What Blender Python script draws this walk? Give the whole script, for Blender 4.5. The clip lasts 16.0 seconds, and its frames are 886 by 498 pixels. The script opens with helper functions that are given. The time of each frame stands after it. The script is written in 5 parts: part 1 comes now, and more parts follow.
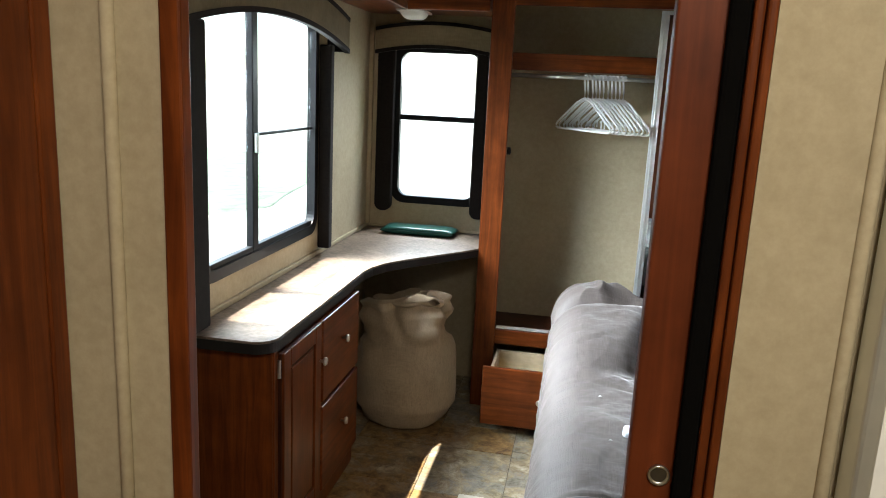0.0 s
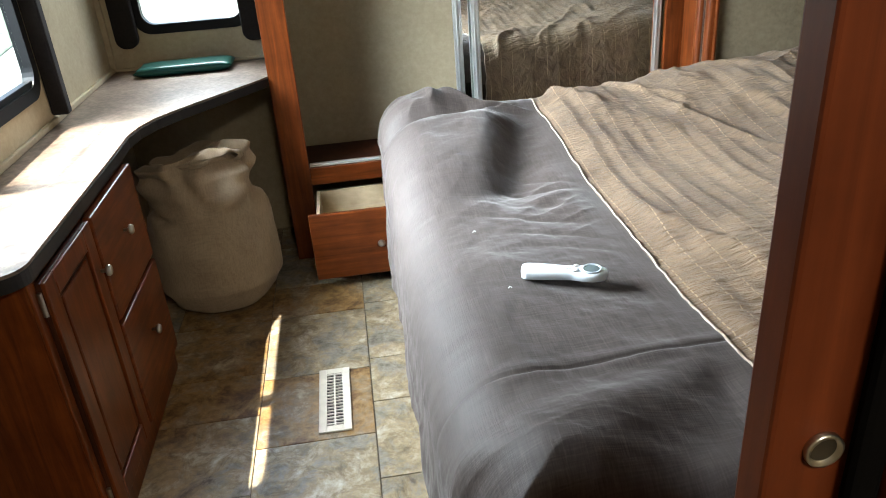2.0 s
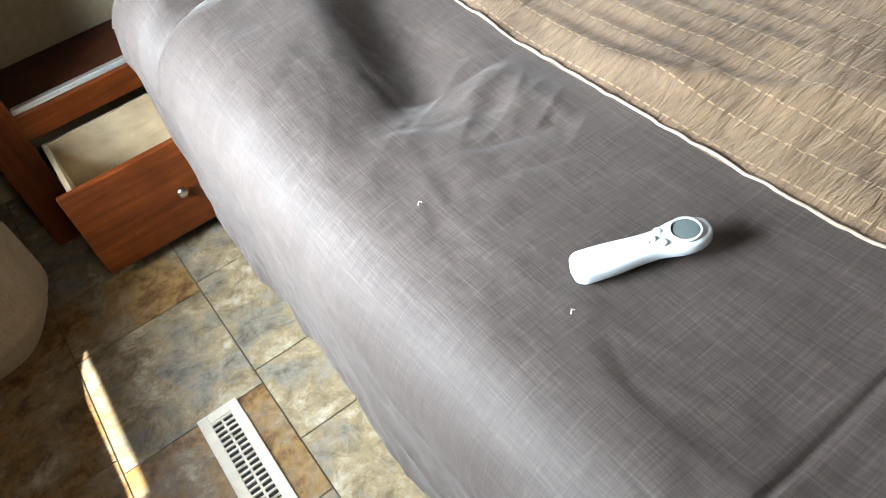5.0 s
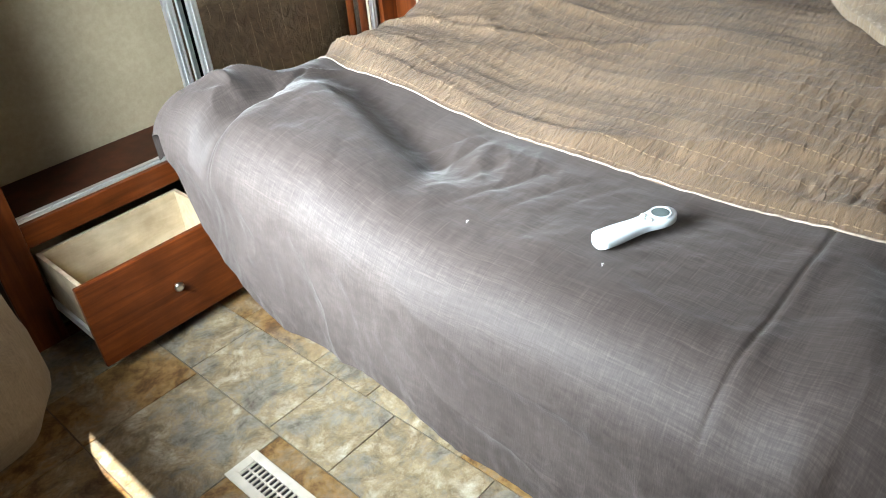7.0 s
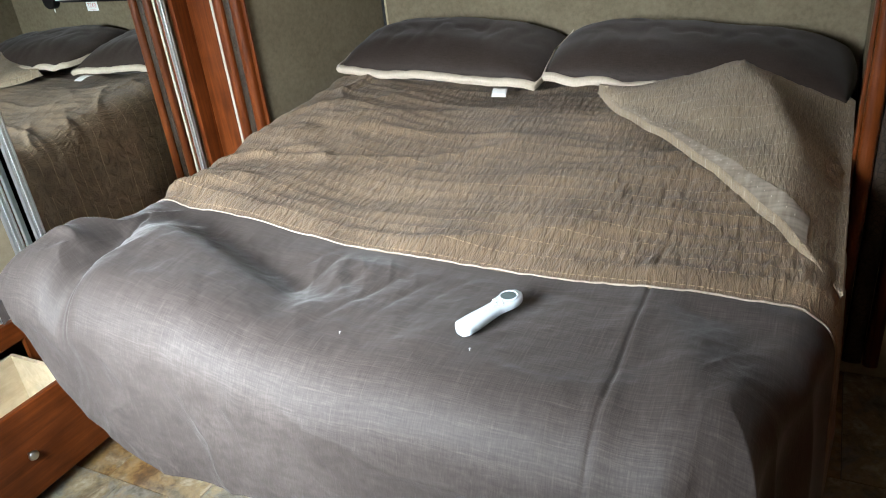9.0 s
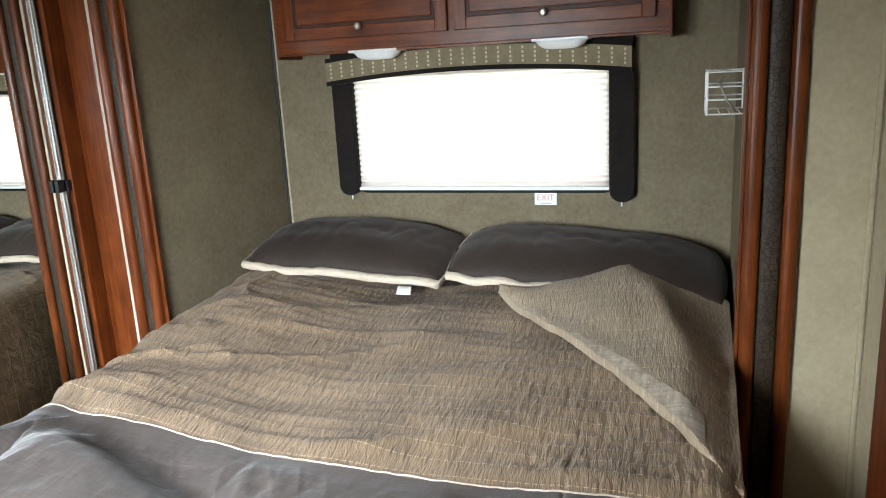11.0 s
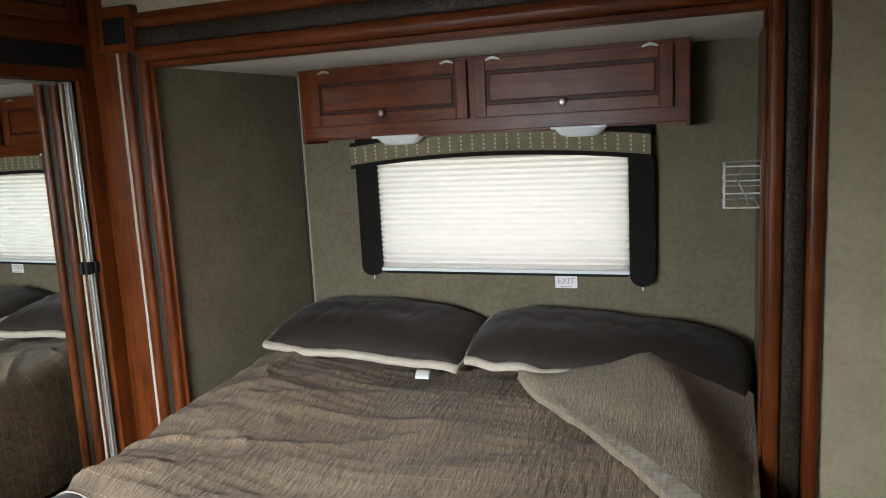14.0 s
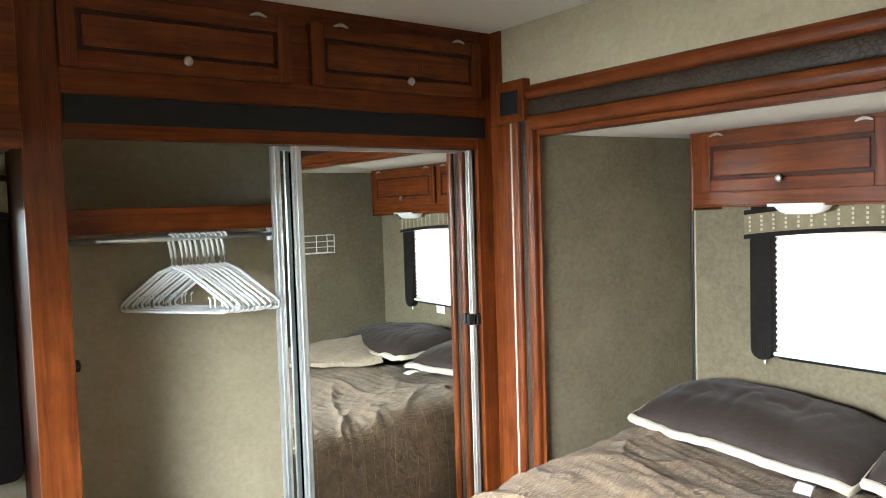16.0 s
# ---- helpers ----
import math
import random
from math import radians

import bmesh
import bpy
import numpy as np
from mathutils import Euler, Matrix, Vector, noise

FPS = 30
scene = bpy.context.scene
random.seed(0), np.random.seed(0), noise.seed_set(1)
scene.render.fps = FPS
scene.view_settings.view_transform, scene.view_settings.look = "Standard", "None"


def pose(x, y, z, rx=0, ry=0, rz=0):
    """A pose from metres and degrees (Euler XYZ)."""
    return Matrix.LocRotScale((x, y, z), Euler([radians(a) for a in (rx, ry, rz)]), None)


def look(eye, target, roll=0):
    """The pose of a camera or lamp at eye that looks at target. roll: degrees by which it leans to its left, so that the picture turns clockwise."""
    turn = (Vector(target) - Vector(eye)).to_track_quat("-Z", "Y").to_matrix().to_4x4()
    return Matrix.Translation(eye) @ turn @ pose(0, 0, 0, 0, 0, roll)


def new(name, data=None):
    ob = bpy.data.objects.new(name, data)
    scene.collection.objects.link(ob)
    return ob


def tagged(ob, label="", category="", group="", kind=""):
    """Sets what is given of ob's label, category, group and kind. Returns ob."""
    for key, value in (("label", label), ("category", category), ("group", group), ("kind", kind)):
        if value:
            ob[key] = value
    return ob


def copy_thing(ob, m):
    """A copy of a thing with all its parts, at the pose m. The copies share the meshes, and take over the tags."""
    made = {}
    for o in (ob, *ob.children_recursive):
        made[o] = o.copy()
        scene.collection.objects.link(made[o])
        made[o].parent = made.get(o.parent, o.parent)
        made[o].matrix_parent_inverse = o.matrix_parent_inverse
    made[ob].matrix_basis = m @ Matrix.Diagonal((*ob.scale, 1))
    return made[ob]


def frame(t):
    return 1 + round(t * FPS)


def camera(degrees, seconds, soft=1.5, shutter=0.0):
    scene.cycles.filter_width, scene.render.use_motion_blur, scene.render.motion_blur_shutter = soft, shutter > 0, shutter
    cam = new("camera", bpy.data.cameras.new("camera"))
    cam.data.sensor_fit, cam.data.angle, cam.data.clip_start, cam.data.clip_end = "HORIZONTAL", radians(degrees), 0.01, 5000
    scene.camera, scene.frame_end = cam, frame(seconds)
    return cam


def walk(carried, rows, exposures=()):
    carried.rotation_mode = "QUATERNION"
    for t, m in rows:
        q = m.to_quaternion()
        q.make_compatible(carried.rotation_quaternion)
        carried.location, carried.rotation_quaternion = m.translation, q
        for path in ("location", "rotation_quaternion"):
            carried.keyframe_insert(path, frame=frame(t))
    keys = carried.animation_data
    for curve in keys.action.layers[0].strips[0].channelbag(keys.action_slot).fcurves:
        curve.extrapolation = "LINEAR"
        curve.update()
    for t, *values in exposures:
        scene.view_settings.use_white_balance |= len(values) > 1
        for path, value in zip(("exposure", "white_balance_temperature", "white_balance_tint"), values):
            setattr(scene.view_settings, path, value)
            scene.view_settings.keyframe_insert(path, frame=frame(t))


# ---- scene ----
cam = camera(61.4, 16.0, 1.0)
# seconds, then the eye in metres and its turns in degrees
ROWS_OF_WALK = [
    (0, 0.191, 0.193, 1.369, 77.893, -2.699, 10.868),
    (0.5, 0.116, 0.313, 1.324, 74.765, -1.500, 4.957),
    (1, 0.097, 0.413, 1.293, 69.667, -0.317, 3.074),
    (1.5, 0.076, 0.541, 1.287, 66.788, 2.641, -1.325),
    (2, 0.058, 0.663, 1.280, 63.505, 3.897, -8.126),
    (2.5, 0.060, 0.800, 1.252, 58.312, 5.782, -13.755),
    (3, 0.080, 0.974, 1.238, 53.843, 3.590, -16.281),
    (3.5, 0.115, 1.100, 1.216, 49.603, 4.877, -21.454),
    (4, 0.131, 1.229, 1.188, 45.671, 6.561, -25.375),
    (4.5, 0.117, 1.364, 1.202, 44.091, 8.205, -28.671),
    (5, -0.010, 1.472, 1.227, 43.365, 9.805, -35.868),
    (7.5, -0.622, 1.332, 1.292, 58.301, 4.057, -52.174),
    (8, -0.655, 1.319, 1.295, 58.916, 5.143, -57.442),
    (8.5, -0.677, 1.327, 1.324, 60.149, 5.817, -61.353),
    (9, -0.682, 1.351, 1.354, 63.004, 5.785, -64.257),
    (9.5, -0.693, 1.381, 1.380, 67.386, 5.314, -66.676),
    (12, -0.727, 1.386, 1.437, 79.661, 1.452, -74.319),
    (12.5, -0.742, 1.383, 1.456, 81.218, 1.004, -75.173),
    (13, -0.742, 1.391, 1.459, 82.008, 1.135, -76.064),
    (13.5, -0.728, 1.383, 1.470, 81.195, 1.555, -76.151),
    (14, -0.693, 1.357, 1.485, 81.162, 2.906, -69.867),
    (14.5, -0.630, 1.290, 1.498, 82.532, 3.669, -59.823),
    (15, -0.563, 1.248, 1.499, 83.920, 3.421, -49.129),
    (15.5, -0.526, 1.263, 1.508, 85.494, 2.807, -42.869),
    (16, -0.483, 1.230, 1.507, 86.813, 1.773, -36.617),
]
EXPOSURES = [(0.0, 2.2), (0.5, 2.05), (1.5, 2.1), (3.0, 2.5), (5.0, 2.35), (7.5, 2.15), (8.5, 1.88), (9.0, 1.8), (9.7, 2.05), (11.8, 1.72), (12.5, 1.32), (13.5, 1.15), (14.5, 1.4), (15.2, 1.9), (16.0, 2.68)]
walk(cam, [(t, pose(x, y, z, rx, ry, rz)) for t, x, y, z, rx, ry, rz in ROWS_OF_WALK], EXPOSURES)

# ---- light ----
SUN_WAY = Vector((0.356, 0.03, -1.0)).normalized()
world = bpy.data.worlds.new("sky")
scene.world = world
world.use_nodes = True
wn = world.node_tree.nodes
sky = wn.new("ShaderNodeTexSky")
sky.sky_type = "NISHITA"
sky.sun_disc = False
sky.sun_elevation = math.asin(-SUN_WAY.z)
sky.sun_rotation = math.atan2(-SUN_WAY.x, -SUN_WAY.y)
world.node_tree.links.new(sky.outputs[0], wn["Background"].inputs[0])
wn["Background"].inputs[1].default_value = 0.15
sun_data = bpy.data.lights.new("sun", "SUN")
sun_data.energy, sun_data.angle, sun_data.color = 4.5, radians(0.5), (1.0, 0.95, 0.86)
sun = new("sun", sun_data)
sun.matrix_world = look((0, 0, 0), SUN_WAY)


def area_lamp(name, at, target, w, h, watts, color=(0.835, 0.925, 1.0), spread=180):
    """Area lamp: skylight through one window opening, or the added fill in the hall."""
    d = bpy.data.lights.new(name, "AREA")
    d.shape, d.size, d.size_y, d.energy, d.color = "RECTANGLE", w, h, watts, color
    d.spread = radians(spread)
    ob = new(name, d)
    ob.matrix_world = look(at, target)
    return ob


area_lamp("daylight_side_window", (-1.45, 2.42, 1.54), (0.2, 2.35, 0.55), 1.5, 1.1, 57, spread=110)
area_lamp("daylight_end_window", (-0.48, 4.05, 1.75), (-0.40, 2.8, 0.6), 0.9, 0.8, 13, spread=130)
area_lamp("daylight_head_window", (2.22, 2.14, 1.18), (1.0, 2.14, 1.18), 0.98, 0.45, 0.85, (1.0, 0.94, 0.90))
# added fill with no known source, brightens the hall walls and cabinet
area_lamp("hall_ceiling_light", (0.40, -0.10, 2.10), (0.10, 0.25, 0.0), 0.4, 0.4, 6.5, (1.0, 0.92, 0.78))


# ---- materials ----
def mat(name, rough=0.5, metal=0.0, spec=0.3):
    m = bpy.data.materials.new(name)
    m.use_nodes = True
    b = m.node_tree.nodes["Principled BSDF"]
    b.inputs["Roughness"].default_value = rough
    b.inputs["Metallic"].default_value = metal
    b.inputs["Specular IOR Level"].default_value = spec
    return m, m.node_tree, b


def link(nt, a, b):
    nt.links.new(a, b)


def ramp(nt, fac, stops):
    r = nt.nodes.new("ShaderNodeValToRGB")
    e = r.color_ramp.elements
    while len(e) < len(stops):
        e.new(0.5)
    for el, (p, c) in zip(e, stops):
        el.position, el.color = p, (*c, 1)
    nt.links.new(fac, r.inputs[0])
    return r.outputs[0]


def coords(nt, scale=(1, 1, 1), turn=(0, 0, 0)):
    tc = nt.nodes.new("ShaderNodeTexCoord")
    mp = nt.nodes.new("ShaderNodeMapping")
    mp.inputs["Scale"].default_value = scale
    mp.inputs["Rotation"].default_value = turn
    nt.links.new(tc.outputs["Object"], mp.inputs[0])
    return mp.outputs[0]


def noise_tex(nt, vec, scale, detail=4, rough=0.55, dist=0.0):
    n = nt.nodes.new("ShaderNodeTexNoise")
    n.inputs["Scale"].default_value, n.inputs["Detail"].default_value = scale, detail
    n.inputs["Roughness"].default_value, n.inputs["Distortion"].default_value = rough, dist
    nt.links.new(vec, n.inputs["Vector"])
    return n.outputs["Fac"]


def bump(nt, b, height, strength=0.2, distance=0.002):
    n = nt.nodes.new("ShaderNodeBump")
    n.inputs["Strength"].default_value, n.inputs["Distance"].default_value = strength, distance
    nt.links.new(height, n.inputs["Height"])
    nt.links.new(n.outputs[0], b.inputs["Normal"])


def mixc(nt, fac, a, b, mode="MIX"):
    n = nt.nodes.new("ShaderNodeMix")
    n.data_type, n.blend_type = "RGBA", mode
    for sock, v in ((n.inputs[0], fac), (n.inputs[6], a), (n.inputs[7], b)):
        if isinstance(v, (int, float)):
            sock.default_value = v
        elif isinstance(v, tuple):
            sock.default_value = (*v, 1)
        else:
            nt.links.new(v, sock)
    return n.outputs[2]


def wood(name, dark, light, scale, rough=0.35):
    """Stained wood with its grain along the axis of the smallest scale."""
    m, nt, b = mat(name, rough, 0.0, 0.22)
    v = coords(nt, scale)
    n1 = noise_tex(nt, v, 1.0, 6, 0.6, 0.6)
    n2 = noise_tex(nt, coords(nt, (11, 11, 11)), 1.0, 5)
    c = ramp(nt, n1, [(0.3, dark), (0.52, tuple((p + q) / 2 for p, q in zip(dark, light))), (0.72, light)])
    c2 = ramp(nt, n2, [(0.3, (0.66, 0.62, 0.58)), (0.7, (1.06, 1.06, 1.06))])
    link(nt, mixc(nt, 1.0, c, c2, "MULTIPLY"), b.inputs["Base Color"])
    bump(nt, b, n1, 0.15, 0.001)
    b.inputs["Coat Weight"].default_value = 0.03
    b.inputs["Coat Roughness"].default_value = 0.25
    return m


CHERRY_D, CHERRY_L = (0.080, 0.0175, 0.0043), (0.212, 0.052, 0.0105)
WOOD_Z = wood("cherry_wood_upright", CHERRY_D, CHERRY_L, (55, 55, 3.5))
WOOD_X = wood("cherry_wood_along_x", CHERRY_D, CHERRY_L, (3.5, 55, 55))
WOOD_Y = wood("cherry_wood_along_y", CHERRY_D, CHERRY_L, (55, 3.5, 55))
DOORWOOD = wood("door_wood", (0.075, 0.015, 0.004), (0.17, 0.038, 0.010), (40, 40, 2.5), 0.45)
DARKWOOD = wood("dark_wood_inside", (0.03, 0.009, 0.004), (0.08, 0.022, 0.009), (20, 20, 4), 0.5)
MAPLE = wood("pale_drawer_wood", (0.56, 0.46, 0.30), (0.72, 0.62, 0.44), (4, 30, 30), 0.5)


def wallpaper(name, base, dark, vary=0.5):
    m, nt, b = mat(name, 0.75, 0.0, 0.15)
    n1 = noise_tex(nt, coords(nt), 60, 5, 0.7)
    n2 = noise_tex(nt, coords(nt), 7, 5, 0.65)
    weave = noise_tex(nt, coords(nt, (350, 350, 90)), 1.0, 2)
    c1 = ramp(nt, n2, [(0.3, dark), (0.7, base)])
    c = mixc(nt, vary, c1, ramp(nt, n1, [(0.35, dark), (0.65, base)]))
    link(nt, c, b.inputs["Base Color"])
    bump(nt, b, weave, 0.15, 0.0008)
    return m


WALL = wallpaper("beige_wall_panel", (0.47, 0.40, 0.27), (0.36, 0.30, 0.195))
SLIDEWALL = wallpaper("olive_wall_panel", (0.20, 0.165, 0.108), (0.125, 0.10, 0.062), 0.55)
CEIL = wallpaper("pale_ceiling_panel", (0.74, 0.71, 0.64), (0.70, 0.67, 0.60))


def plain(name, c, rough=0.5, metal=0.0, var=0.12, scale=25):
    m, nt, b = mat(name, rough, metal)
    n = noise_tex(nt, coords(nt), scale, 4)
    link(nt, ramp(nt, n, [(0.3, tuple(q * (1 - var) for q in c)), (0.7, tuple(min(1, q * (1 + var)) for q in c))]), b.inputs["Base Color"])
    return m


def cloth(name, c1, c2, thread=600, rough=0.9, sheen=0.08, broad=6):
    m, nt, b = mat(name, rough, 0.0, 0.12)
    w1 = noise_tex(nt, coords(nt, (thread, thread * 0.08, thread * 0.08)), 1.0, 2)
    w2 = noise_tex(nt, coords(nt, (thread * 0.08, thread, thread * 0.3)), 1.0, 2)
    big = noise_tex(nt, coords(nt), broad, 4)
    w = mixc(nt, 0.5, w1, w2)
    c = ramp(nt, mixc(nt, 0.35, w, big), [(0.35, c1), (0.65, c2)])
    link(nt, c, b.inputs["Base Color"])
    b.inputs["Sheen Weight"].default_value = sheen
    b.inputs["Sheen Roughness"].default_value = 0.4
    bump(nt, b, w, 0.25, 0.0008)
    return m


DARKCLOTH = cloth("dark_taupe_cotton", (0.060, 0.048, 0.043), (0.095, 0.078, 0.070))
TANCLOTH = cloth("tan_quilted_cotton", (0.20, 0.145, 0.092), (0.29, 0.215, 0.14), 250)
TRIMCLOTH = cloth("pale_piping_cloth", (0.40, 0.33, 0.25), (0.58, 0.50, 0.40), 300)
# pale piping, darkened in blotches for the shadow that breaks its line
PIPECLOTH = cloth("shade_broken_piping_cloth", (0.20, 0.16, 0.12), (0.46, 0.39, 0.31), 90)
CANVAS = cloth("beige_canvas", (0.27, 0.205, 0.135), (0.40, 0.315, 0.215), 400, 0.95, 0.1, 9)
CURTAIN = cloth("dark_brown_curtain", (0.009, 0.0075, 0.007), (0.018, 0.015, 0.0135), 500)
VALANCE = cloth("olive_valance_cloth", (0.17, 0.14, 0.085), (0.25, 0.21, 0.13), 300)
BLACK = plain("black_trim", (0.012, 0.012, 0.013), 0.45)
FRAME = plain("dark_window_frame", (0.006, 0.0063, 0.007), 0.4)
FRAME.node_tree.nodes["Principled BSDF"].inputs["Specular IOR Level"].default_value = 0.12
ALU = plain("brushed_aluminium", (0.72, 0.74, 0.73), 0.35, 0.85, 0.05)
CHROME = plain("brushed_nickel", (0.55, 0.54, 0.50), 0.28, 1.0, 0.05)
WHITE = plain("white_plastic", (0.80, 0.80, 0.78), 0.35, 0, 0.03)
# near-black colour that stands for deep shade in the door pocket gap
POCKET_SHADE = plain("pocket_shade_black", (0.0035, 0.0032, 0.003), 0.95)
POCKET_SHADE.node_tree.nodes["Principled BSDF"].inputs["Specular IOR Level"].default_value = 0.03
DARKNICKEL = plain("shaded_nickel", (0.16, 0.145, 0.12), 0.42, 1.0, 0.1)
TEAL = plain("dark_green_cover", (0.008, 0.055, 0.042), 0.3)
MIRROR = mat("mirror_glass", 0.01, 1.0)[0]
MIRROR.node_tree.nodes["Principled BSDF"].inputs["Base Color"].default_value = (0.86, 0.9, 0.88, 1)


def glass_material():
    m, nt, b = mat("tinted_window_glass", 0.0)
    g = nt.nodes.new("ShaderNodeBsdfTransparent")
    g.inputs[0].default_value = (0.9, 0.95, 0.94, 1)
    s = nt.nodes.new("ShaderNodeBsdfGlossy")
    s.inputs["Roughness"].default_value = 0.02
    mx = nt.nodes.new("ShaderNodeMixShader")
    mx.inputs[0].default_value = 0.05
    link(nt, g.outputs[0], mx.inputs[1])
    link(nt, s.outputs[0], mx.inputs[2])
    link(nt, mx.outputs[0], nt.nodes["Material Output"].inputs[0])
    return m


GLASS = glass_material()


def stone_counter():
    m, nt, b = mat("mottled_laminate", 0.34, 0.0, 0.35)
    n1 = noise_tex(nt, coords(nt), 9, 7, 0.65, 0.8)
    n2 = noise_tex(nt, coords(nt), 70, 4)
    c = ramp(nt, n1, [(0.3, (0.075, 0.052, 0.038)), (0.5, (0.155, 0.112, 0.080)), (0.68, (0.27, 0.205, 0.155))])
    link(nt, mixc(nt, 0.25, c, ramp(nt, n2, [(0.4, (0.06, 0.05, 0.045)), (0.62, (0.4, 0.33, 0.27))])), b.inputs["Base Color"])
    return m


COUNTER = stone_counter()


def slate_tile():
    m, nt, b = mat("slate_look_vinyl", 0.42)
    oi = nt.nodes.new("ShaderNodeObjectInfo")
    tc = nt.nodes.new("ShaderNodeTexCoord")
    add = nt.nodes.new("ShaderNodeVectorMath")
    add.operation = "MULTIPLY_ADD"
    cmb = nt.nodes.new("ShaderNodeCombineXYZ")
    for i in range(3):
        link(nt, oi.outputs["Random"], cmb.inputs[i])
    add.inputs[1].default_value = (37.0, 91.0, 17.0)
    link(nt, cmb.outputs[0], add.inputs[0])
    link(nt, tc.outputs["Object"], add.inputs[2])
    n1 = noise_tex(nt, add.outputs[0], 9, 8, 0.7, 0.35)
    n2 = noise_tex(nt, add.outputs[0], 34, 6, 0.7)
    n3 = noise_tex(nt, add.outputs[0], 2.5, 3, 0.5)
    n4 = noise_tex(nt, add.outputs[0], 14, 7, 0.75, 1.2)
    warm = ramp(nt, n1, [(0.30, (0.070, 0.040, 0.021)), (0.40, (0.165, 0.088, 0.034)), (0.48, (0.30, 0.185, 0.070)), (0.56, (0.27, 0.20, 0.125)), (0.70, (0.46, 0.41, 0.30))])
    cool = ramp(nt, n1, [(0.30, (0.13, 0.105, 0.080)), (0.42, (0.25, 0.235, 0.20)), (0.52, (0.31, 0.245, 0.145)), (0.66, (0.53, 0.49, 0.40))])
    veins = ramp(nt, n4, [(0.36, (0.48, 0.43, 0.38)), (0.50, (0.95, 0.94, 0.92)), (0.60, (1.0, 1.0, 1.0)), (0.72, (1.28, 1.26, 1.18))])
    fac = nt.nodes.new("ShaderNodeMath")
    fac.operation = "ADD"
    link(nt, oi.outputs["Random"], fac.inputs[0])
    link(nt, n3, fac.inputs[1])
    base = mixc(nt, ramp(nt, fac.outputs[0], [(0.80, (0, 0, 0)), (1.25, (1, 1, 1))]), warm, cool)
    base = mixc(nt, 0.85, base, veins, "MULTIPLY")
    fine = ramp(nt, n2, [(0.35, (0.62, 0.58, 0.52)), (0.6, (1, 1, 1))])
    link(nt, mixc(nt, 0.8, base, fine, "MULTIPLY"), b.inputs["Base Color"])
    bump(nt, b, n2, 0.3, 0.0015)
    return m


SLATE = slate_tile()
GROUT = plain("tile_joint", (0.125, 0.10, 0.072), 0.8)


def blind_cloth():
    m, nt, b = mat("pleated_blind_cloth", 0.8)
    t = nt.nodes.new("ShaderNodeBsdfTranslucent")
    t.inputs[0].default_value = (0.95, 0.85, 0.785, 1)
    d = nt.nodes.new("ShaderNodeBsdfDiffuse")
    d.inputs[0].default_value = (0.8, 0.74, 0.66, 1)
    mx = nt.nodes.new("ShaderNodeMixShader")
    mx.inputs[0].default_value = 0.6
    link(nt, d.outputs[0], mx.inputs[1])
    link(nt, t.outputs[0], mx.inputs[2])
    link(nt, mx.outputs[0], nt.nodes["Material Output"].inputs[0])
    return m


BLIND = blind_cloth()


# ---- building helpers ----
def add_box(bm, x, y, z, bev=0.0):
    """A box between pairs of x, y and z, with its edges rounded a little."""
    r = bmesh.ops.create_cube(bm, size=1.0)
    vs = r["verts"]
    for v in vs:
        v.co = Vector(((x[0] + x[1]) / 2 + v.co.x * (x[1] - x[0]), (y[0] + y[1]) / 2 + v.co.y * (y[1] - y[0]), (z[0] + z[1]) / 2 + v.co.z * (z[1] - z[0])))
    if bev:
        es = list({e for v in vs for e in v.link_edges})
        bmesh.ops.bevel(bm, geom=es, offset=bev, segments=2, profile=0.5, affect="EDGES")
    return bm


def add_cyl(bm, a, b, r, r2=None, seg=16):
    a, b = Vector(a), Vector(b)
    m = Matrix.Translation((a + b) / 2) @ (b - a).to_track_quat("Z", "Y").to_matrix().to_4x4()
    bmesh.ops.create_cone(bm, cap_ends=True, segments=seg, radius1=r, radius2=r if r2 is None else r2, depth=(b - a).length, matrix=m)
    return bm


def add_lathe(bm, at, axis, profile, seg=20):
    """A turned body: profile rows of (radius, way along the axis)."""
    m = Matrix.Translation(at) @ Vector(axis).to_track_quat("Z", "Y").to_matrix().to_4x4()
    rings = [[bm.verts.new(m @ Vector((r * math.cos(k * math.tau / seg), r * math.sin(k * math.tau / seg), h))) for k in range(seg)] for r, h in profile]
    for p, q in zip(rings, rings[1:]):
        for k in range(seg):
            bm.faces.new((p[k], p[(k + 1) % seg], q[(k + 1) % seg], q[k]))
    bm.faces.new(rings[0][::-1])
    bm.faces.new(rings[-1])
    return bm


def add_prism(bm, pts, axis, lo, hi):
    """A flat outline pushed along an axis ('x', 'y' or 'z') from lo to hi."""
    def at(p, h):
        return {"x": (h, p[0], p[1]), "y": (p[0], h, p[1]), "z": (p[0], p[1], h)}[axis]
    a = [bm.verts.new(at(p, lo)) for p in pts]
    b = [bm.verts.new(at(p, hi)) for p in pts]
    n = len(pts)
    bm.faces.new(a)
    bm.faces.new(b[::-1])
    for i in range(n):
        bm.faces.new((a[i], b[i], b[(i + 1) % n], a[(i + 1) % n]))
    bmesh.ops.recalc_face_normals(bm, faces=bm.faces)
    return bm


def add_sheet(bm, nu, nv, f, thick=0.0):
    """A sheet over the unit square, u then v; with a second face below when thick."""
    g = [[bm.verts.new(f(i / nu, j / nv)) for j in range(nv + 1)] for i in range(nu + 1)]
    for i in range(nu):
        for j in range(nv):
            bm.faces.new((g[i][j], g[i + 1][j], g[i + 1][j + 1], g[i][j + 1]))
    return bm


